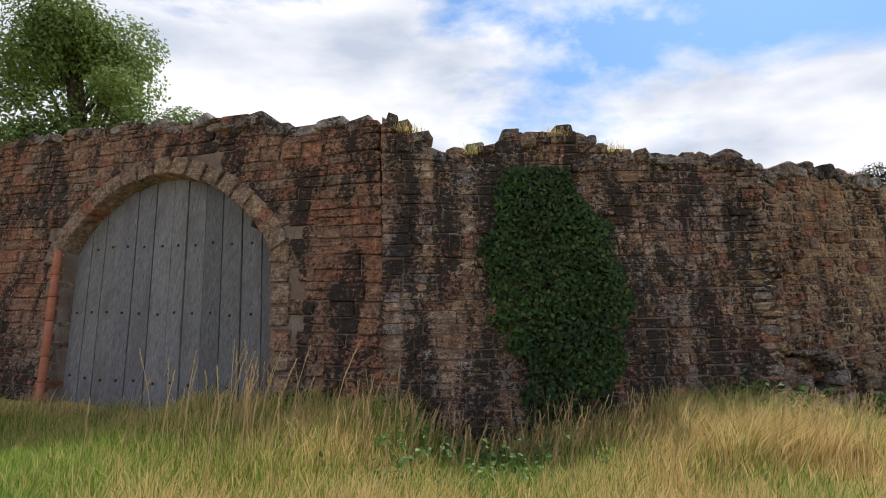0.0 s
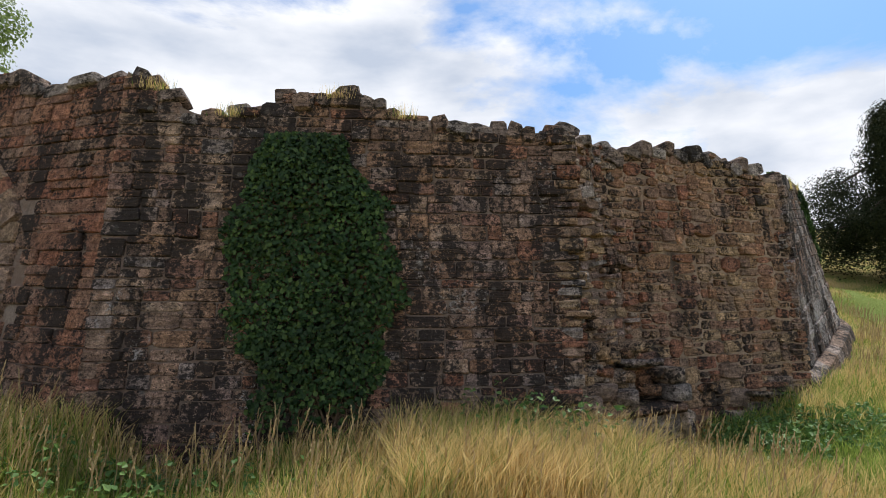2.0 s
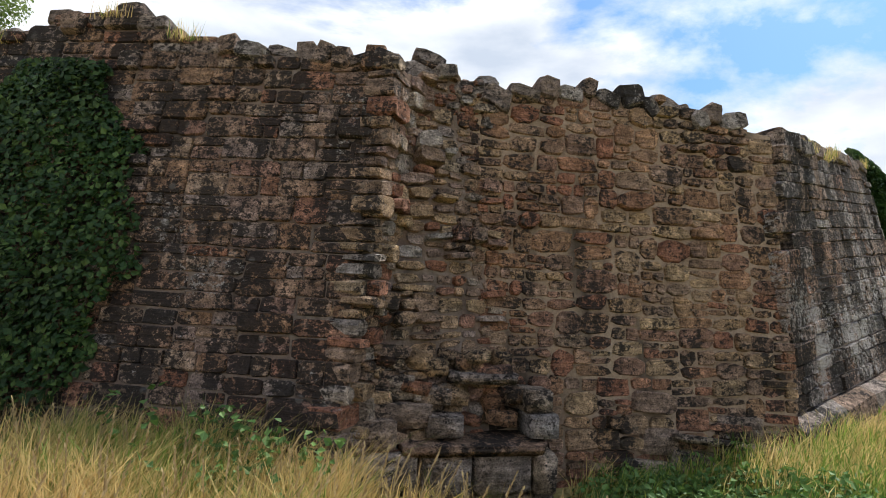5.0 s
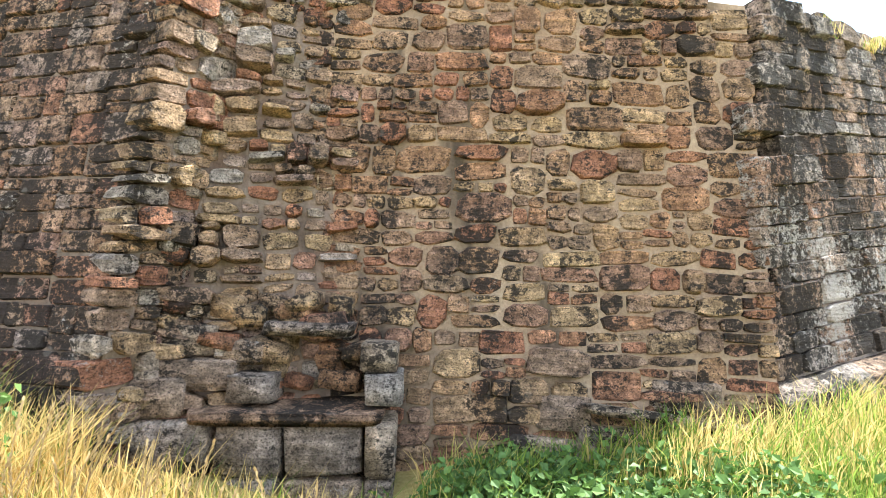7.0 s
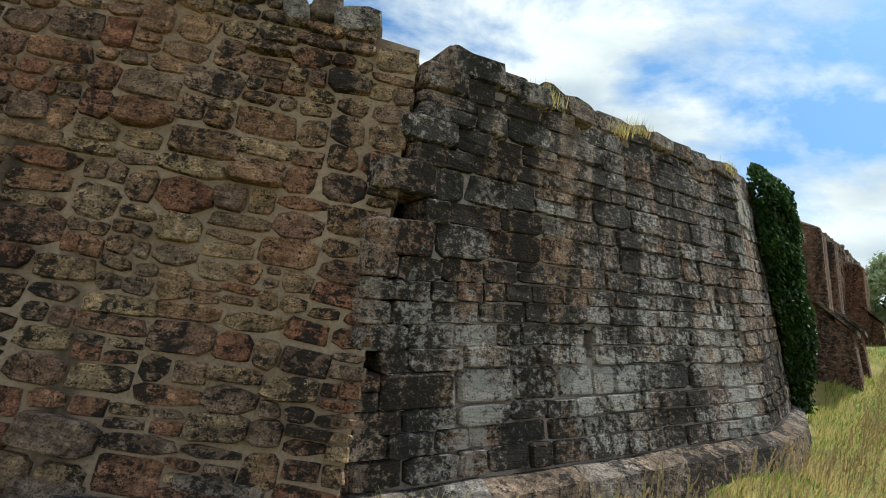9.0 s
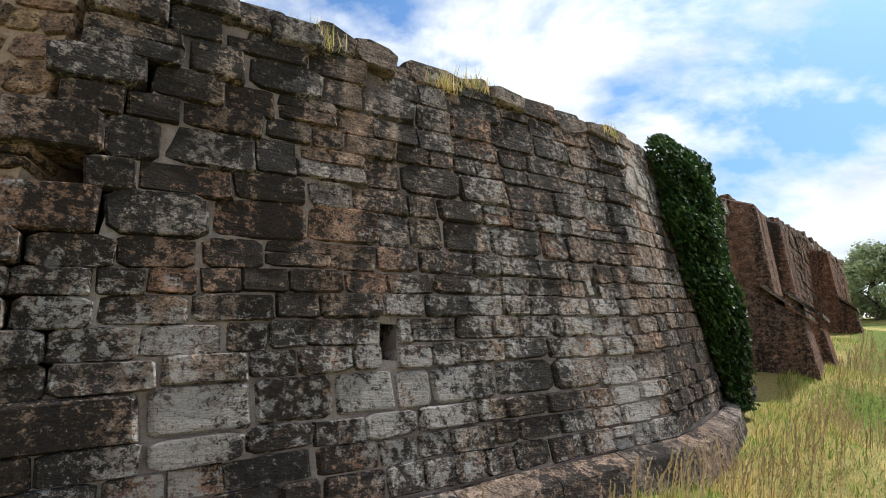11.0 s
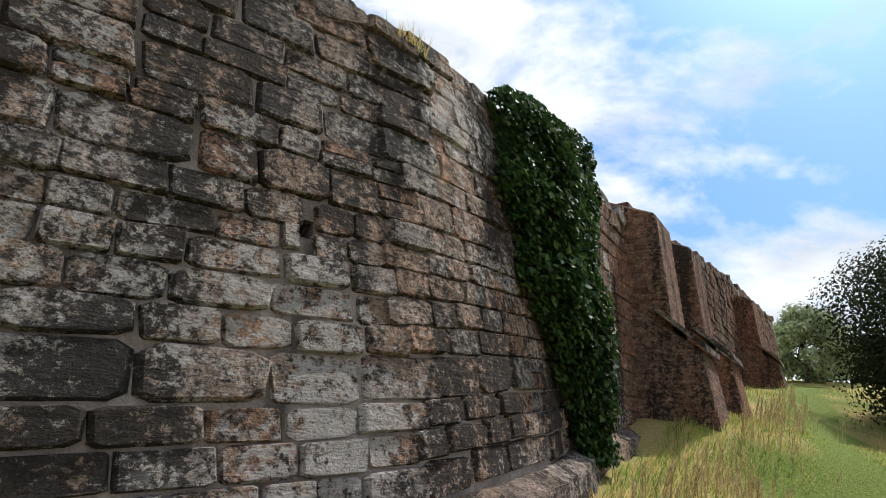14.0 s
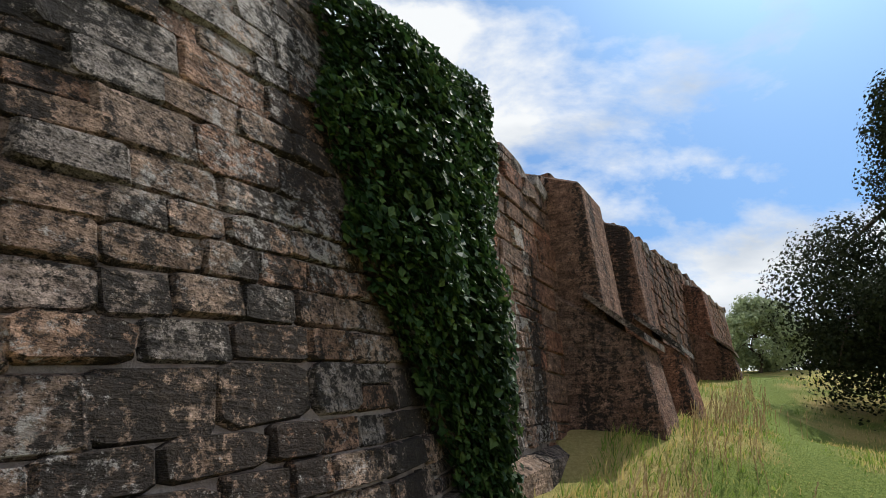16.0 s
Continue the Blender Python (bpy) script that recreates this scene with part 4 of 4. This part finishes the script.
def build_ivy_east():
    rng = random.Random(72)
    ivy = thing("ivy", "tall curtain of green ivy hanging over the wall head", "ivy", at=FAR.at(0.2, 0.0, 0.1))
    o = np.array(ivy.location)
    cs, ns, ss = [], [], []
    while len(cs) < 21000:
        z = rng.uniform(0.4, 4.15)
        s = rng.uniform(5.8, 8.7)
        left = np.interp(z, (0.5, 1.2, 1.75, 2.66, 3.44, 4.1), (7.1, 6.72, 6.15, 6.04, 6.1, 6.9)) + 0.12 * noise.noise((z * 2.2, 5, 1)) + 0.05 * noise.noise((z * 9, 5, 4))
        right = np.interp(z, (0.5, 1.75, 2.64, 3.4, 3.75, 4.1), (7.7, 7.95, 8.25, 8.35, 8.3, 8.05)) + 0.1 * noise.noise((z * 2.0, 8, 1)) + 0.05 * noise.noise((z * 8, 8, 3))
        top = np.interp(s, (5.9, 6.3, 7.2, 7.9, 8.5), (3.4, 3.55, 3.95, 4.08, 3.8)) + 0.1 * noise.noise((s * 5, 2, 2))
        if not left < s < right or z > top:
            continue
        edge = min(s - left, right - s, top - z)
        puff = 0.06 + 0.4 * min(1, max(0, edge) / 0.6) ** 0.6 * (0.65 + 0.7 * (0.5 + 0.5 * noise.noise((s * 1.8, z * 1.8, 3))))
        f = EAST.local(s)
        cs.append(np.array(f.at(s, z, puff * rng.uniform(0.5, 1.06))) - o)
        ns.append(np.array(f.out) + np.array((0, 0, 0.5)))
        ss.append(rng.uniform(0.028, 0.055))
    leaf_cloud("leaves", cs, ns, ss, M_IVY, ivy, rng)
    for k in range(10):
        s = rng.uniform(-0.1, 1.2)
        pts = [Vector(EAST.at(7.3 + max(0, s) * 0.4 + 0.1 * noise.noise((k * 2.2, i * 0.4, 1)), 0.4 + 0.28 * i, 0.06)) - Vector(o) for i in range(8)]
        tube(pts, rng.uniform(0.01, 0.025), M_STEM, "stem", ivy)


def build_tree(name, label, at, height, radius, crown_base, leaves, size, leaf_mat, seed, droop=0.0, squash=1.0):
    rng = random.Random(seed)
    rs = np.random.RandomState(seed)
    tree = thing(name, label, "tree", at=at)
    pts = [Vector((0.15 * math.sin(i * 1.3 + seed), 0.15 * math.cos(i * 1.7), height * 0.8 * i / 7 - 0.3)) for i in range(8)]
    tube(pts, 0.05 * height * 0.55, M_BARK, "trunk", tree, 0.25)
    cs, ns, ss = [], [], []
    clumps = []
    for k in range(60):
        a, e = rng.uniform(0, 2 * math.pi), rng.uniform(-0.9, 1.45)
        rr = radius * rng.uniform(0.3, 0.95)
        mid = crown_base + (height - crown_base) * 0.5
        c = Vector((math.cos(a) * math.cos(e) * rr, math.sin(a) * math.cos(e) * rr, mid + math.sin(e) * (height - crown_base) * 0.5 * squash * rng.uniform(0.7, 1.0)))
        clumps.append((c, radius * rng.uniform(0.2, 0.42)))
        if k < 22:
            s = pts[rng.randrange(3, 7)]
            m = (s + c) / 2 + Vector((0, 0, 0.08 * height))
            limb = [s, s.lerp(m, 0.5), m, m.lerp(c, 0.6), c]
            if droop:
                limb.append(c + Vector((math.cos(a) * 0.3, math.sin(a) * 0.3, -droop * 0.6)))
            tube(limb, 0.012 * height, M_BARK, "limb", tree, 0.15)
    per = leaves // len(clumps)
    for c, r in clumps:
        p = rs.normal(0, 1, (per, 3))
        p /= np.linalg.norm(p, axis=1)[:, None]
        p *= (rs.uniform(0.35, 1.0, (per, 1)) ** 0.6) * r
        p[:, 2] *= 0.75
        if droop:
            p[:, 2] -= droop * rs.uniform(0, 1, per) ** 2
        cs.append(p + np.array(c))
        ns.append(p / r + np.array((0, 0, 0.5)))
        ss.append(rs.uniform(0.6, 1.2, per) * size)
    leaf_cloud("crown", np.concatenate(cs), np.concatenate(ns), np.concatenate(ss), leaf_mat, tree, rng)
    return tree


def in_front(x, y, margin=0.05):
    """Whether a place lies on the walker's side of the wall."""
    ok = np.ones(len(x), bool)
    line = [(-12, 13.3), (-0.35, 6.85), (4.6, 6.5), (6.3, 6.98), (6.36, 7.6), (8.4, 8.05), (9.2, 8.8), (10.15, 9.45), (11.9, 10.95), (12.5, 11.6), (13.15, 12.7), (13.65, 14.0), (28.6, 37.9)]
    lx, ly = [p[0] for p in line], [p[1] for p in line]
    return y < np.interp(x, lx, ly) - margin


def blades(name, label, n, region, heights, width, material, seed, weight=None, lean=0.35, kind="stuff"):
    rs = np.random.RandomState(seed)
    x0, x1, y0, y1 = region
    x, y = rs.uniform(x0, x1, n), rs.uniform(y0, y1, n)
    keep = in_front(x, y)
    if weight is not None:
        keep &= rs.uniform(0, 1, n) < weight(x, y)
    x, y = x[keep], y[keep]
    k = len(x)
    z = level(x, y) - 0.03
    clump = np.array([0.6 + 0.8 * (0.5 + 0.5 * noise.noise((a * 1.1, b * 1.1, 2.0))) for a, b in zip(x, y)])
    h = rs.uniform(*heights, k) * clump
    near = path_gap(x, y)
    h *= np.clip(0.35 + near * 0.55, 0.35, 1.0) * (1 - 0.45 * lushness(x, y))
    a = rs.uniform(0, 2 * np.pi, k)
    w = width * rs.uniform(0.6, 1.3, k)
    dx, dy = np.cos(a), np.sin(a)
    b = rs.uniform(0, 2 * np.pi, k)
    ln = rs.uniform(0.05, lean, k) * h
    wind = 0.12 * h
    tx, ty = np.cos(b) * ln + wind, np.sin(b) * ln
    base = np.stack([x, y, z], 1)
    side = np.stack([dx * w / 2, dy * w / 2, np.zeros(k)], 1)
    mid = base + np.stack([tx * 0.35, ty * 0.35, h * 0.6], 1)
    tip = base + np.stack([tx, ty, h], 1)
    verts = np.stack([base - side, base + side, mid + side * 0.8, mid - side * 0.8, tip], 1).reshape(-1, 3)
    i = np.arange(k) * 5
    faces = np.stack([i, i + 1, i + 2, i + 3], 1).tolist() + np.stack([i + 3, i + 2, i + 4], 1).tolist()
    ob = new(name, add_lush(mesh_of(name, verts.tolist(), faces, material), np.repeat(lushness(x, y), 5)))
    return tagged(ob, label, "grass", kind=kind)


def build_grass():
    blades("grass", "long dry and green grass on the bank", 240000, (-10, 11, 0.5, 9.0), (0.12, 0.4), 0.009, M_GRASS, 1, lambda x, y: np.clip((y - 0.5) / 2.0, 0, 1) * np.clip((x + 10) / 3, 0, 1) * np.clip((11 - x) / 2, 0, 1), 0.8)
    blades("grass", "rough grass beside the ashlar wall", 150000, (8.5, 19, 5, 18), (0.05, 0.15), 0.008, M_GRASS, 7, lambda x, y: np.clip((x - 8.5) / 2, 0, 1) * np.clip((y - 5) / 2, 0, 1) * np.clip((19 - x) / 2, 0, 1), 0.8)
    blades("tall_grass", "tall tangled straw beside the ruined ledge", 9000, (2.6, 4.75, 4.9, 6.5), (0.3, 0.62), 0.009, M_GRASS, 9, None, 0.9)
    blades("field_grass", "rough sunlit grass of the rising field", 110000, (10, 32, 7, 40), (0.06, 0.2), 0.014, M_GRASS, 2, lambda x, y: np.clip(1.2 - np.hypot(x - 13, y - 10) / 26, 0.12, 1), 0.6)


def stalks(name, label, spots, seed, tall):
    """Flowering grass: thin stems with a feathery head."""
    rng = random.Random(seed)
    verts, faces, hv, hf = [], [], [], []
    for x, y in spots:
        z = float(level(x, y)[0])
        h = rng.uniform(*tall)
        bend = Vector((rng.uniform(-0.1, 0.3), rng.uniform(-0.2, 0.2), 0)) * h
        pts = [Vector((x, y, z)) + bend * (t * t) + Vector((0, 0, h * t)) for t in (0, 0.35, 0.7, 1.0)]
        w = 0.0035
        for ax in (Vector((1, 0, 0)), Vector((0, 1, 0))):
            k = len(verts)
            for p in pts:
                verts += [p - ax * w, p + ax * w]
            faces += [(k + 2 * i, k + 2 * i + 1, k + 2 * i + 3, k + 2 * i + 2) for i in range(3)]
        top, d = pts[-1], (pts[-1] - pts[-2]).normalized()
        for j in range(9):
            t = j / 9
            c = top - d * (0.17 * t)
            a = rng.uniform(0, 6.28)
            e = c + d * 0.035 + Vector((math.cos(a), math.sin(a), 0)) * (0.016 * (0.4 + t))
            s = Vector((-math.sin(a), math.cos(a), 0)) * 0.007
            k = len(hv)
            hv += [c, (c + e) / 2 + s, e, (c + e) / 2 - s]
            hf.append((k, k + 1, k + 2, k + 3))
    ob = new(name, mesh_of(name, verts + hv, faces + [tuple(i + len(verts) for i in f) for f in hf], M_SEED))
    tagged(ob, label, "grass", kind="stuff")


def build_stalks():
    rng = random.Random(81)
    spots = [(rng.gauss(-1.75, 0.5), rng.gauss(5.6, 0.35)) for _ in range(46)]
    stalks("tall_grass", "tall pale flowering grass before the gate", spots, 3, (0.6, 1.15))
    spots = [(rng.uniform(-0.8, 6.4), 0) for _ in range(420)]
    spots = [(x, float(np.interp(x, (-0.8, 4.6, 6.3, 9), (6.5, 6.1, 6.3, 7.9))) - abs(rng.gauss(0, 0.7)) - 0.1) for x, _ in spots]
    stalks("seeding_grass", "seeding dry grass along the wall foot", spots, 4, (0.3, 0.62))
    spots = []
    for _ in range(420):
        u = rng.uniform(0, 14)
        x = float(np.interp(u, (0, 2.2, 5.2, 6.5, 14), (9.4, 11.0, 13.1, 13.9, 18.5)))
        y = float(np.interp(u, (0, 2.2, 5.2, 6.5, 14), (8.6, 9.95, 12.0, 13.2, 20.4)))
        g = abs(rng.gauss(0, 0.35))
        spots.append((x + 0.7 * g, y - 0.7 * g))
    stalks("seeding_grass", "brown seeding grass and docks along the plinth", spots, 5, (0.15, 0.4))


def weed_patch(label, centre, spread, count, tall, seed, leaf=0.045):
    rng = random.Random(seed)
    x0, y0 = centre
    patch = thing("weeds", label, "weeds", at=(x0, y0, float(level(x0, y0)[0])))
    o = Vector(patch.location)
    cs, ns, ss = [], [], []
    for _ in range(count):
        x, y = x0 + rng.gauss(0, spread[0]), y0 + rng.gauss(0, spread[1])
        if not in_front(np.array([x]), np.array([y]), 0.02)[0]:
            continue
        z = float(level(x, y)[0])
        h = rng.uniform(*tall)
        for k in range(14):
            t = rng.uniform(0.15, 1)
            a = rng.uniform(0, 6.28)
            r = 0.1 * (1.2 - t) + 0.02
            cs.append(Vector((x + math.cos(a) * r, y + math.sin(a) * r, z + h * t)) - o)
            ns.append((math.cos(a) * 0.5, math.sin(a) * 0.5, 0.9))
            ss.append(rng.uniform(0.5, 1.1) * leaf)
    leaf_cloud("leaves", [tuple(c) for c in cs], ns, ss, M_WEED, patch, rng)


def build_weeds():
    weed_patch("bright green nettles in the hollow at the wall foot", (6.95, 7.15), (0.45, 0.3), 260, (0.08, 0.24), 91)
    weed_patch("bright green nettles beside the ledge", (8.1, 7.0), (0.5, 0.3), 90, (0.06, 0.18), 92)
    weed_patch("leafy weeds among the grass", (0.3, 5.6), (0.5, 0.4), 60, (0.15, 0.4), 93)
    weed_patch("leafy weeds before the ledge", (4.1, 6.05), (0.35, 0.15), 40, (0.3, 0.75), 94)
    # tufts rooted in the wall head
    rng = random.Random(95)
    for bend, head, u in ((WEST, H_WEST, 0.3), (WEST, H_WEST, 1.15), (WEST, H_WEST, 3.05), (WEST, H_WEST, 2.3), (EAST, H_EAST, 1.5), (EAST, H_EAST, 2.6), (EAST, H_EAST, 2.9), (EAST, H_EAST, 4.9)):
        face = bend.local(u) if isinstance(bend, Bend) else bend
        p = face.at(u, head(u) - 0.1, 0.02)
        tuft = thing("wall_tuft", "dry yellow-green tuft rooted in the wall head", "plant", "tufts on the wall head", at=p)
        verts, faces = [], []
        for _ in range(90):
            a, h, r = rng.uniform(0, 6.28), rng.uniform(0.07, 0.2), rng.uniform(0, 0.14)
            b = face.d * rng.gauss(0, 0.09) + face.out * rng.uniform(-0.05, 0.06)
            t = b + Vector((math.cos(a) * 0.06, math.sin(a) * 0.06, h))
            s = Vector((-math.sin(a), math.cos(a), 0)) * 0.004
            k = len(verts)
            verts += [b - s, b + s, t]
            faces.append((k, k + 1, k + 2))
        part_data("grass_tuft", mesh_of("grass_tuft", verts, faces, M_GRASS), tuft, kind="stuff")


# ---------------------------------------------------------------- build
build_ground()
build_gate_wall()
build_gate()
build_west_wall()
build_core_wall()
build_east_wall()
build_far_wall()
build_ledge()
build_ivy_west()
build_ivy_east()
build_tree("tree", "leafy green ash tree behind the gate wall", (-7.0, 13.7, 0.3), 7.2, 2.5, 1.2, 64000, 0.055, M_LEAF, 3)
build_tree("tree", "pale grey-green willow at the end of the field", (40, 57, 5.6), 6.6, 3.6, 0.2, 16000, 0.17, M_LEAF_PALE, 4)
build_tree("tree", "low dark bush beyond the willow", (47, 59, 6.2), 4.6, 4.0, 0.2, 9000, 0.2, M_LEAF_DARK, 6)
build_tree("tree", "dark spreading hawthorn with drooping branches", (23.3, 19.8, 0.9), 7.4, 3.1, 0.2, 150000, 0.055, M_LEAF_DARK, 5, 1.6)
build_grass()
build_stalks()
build_weeds()
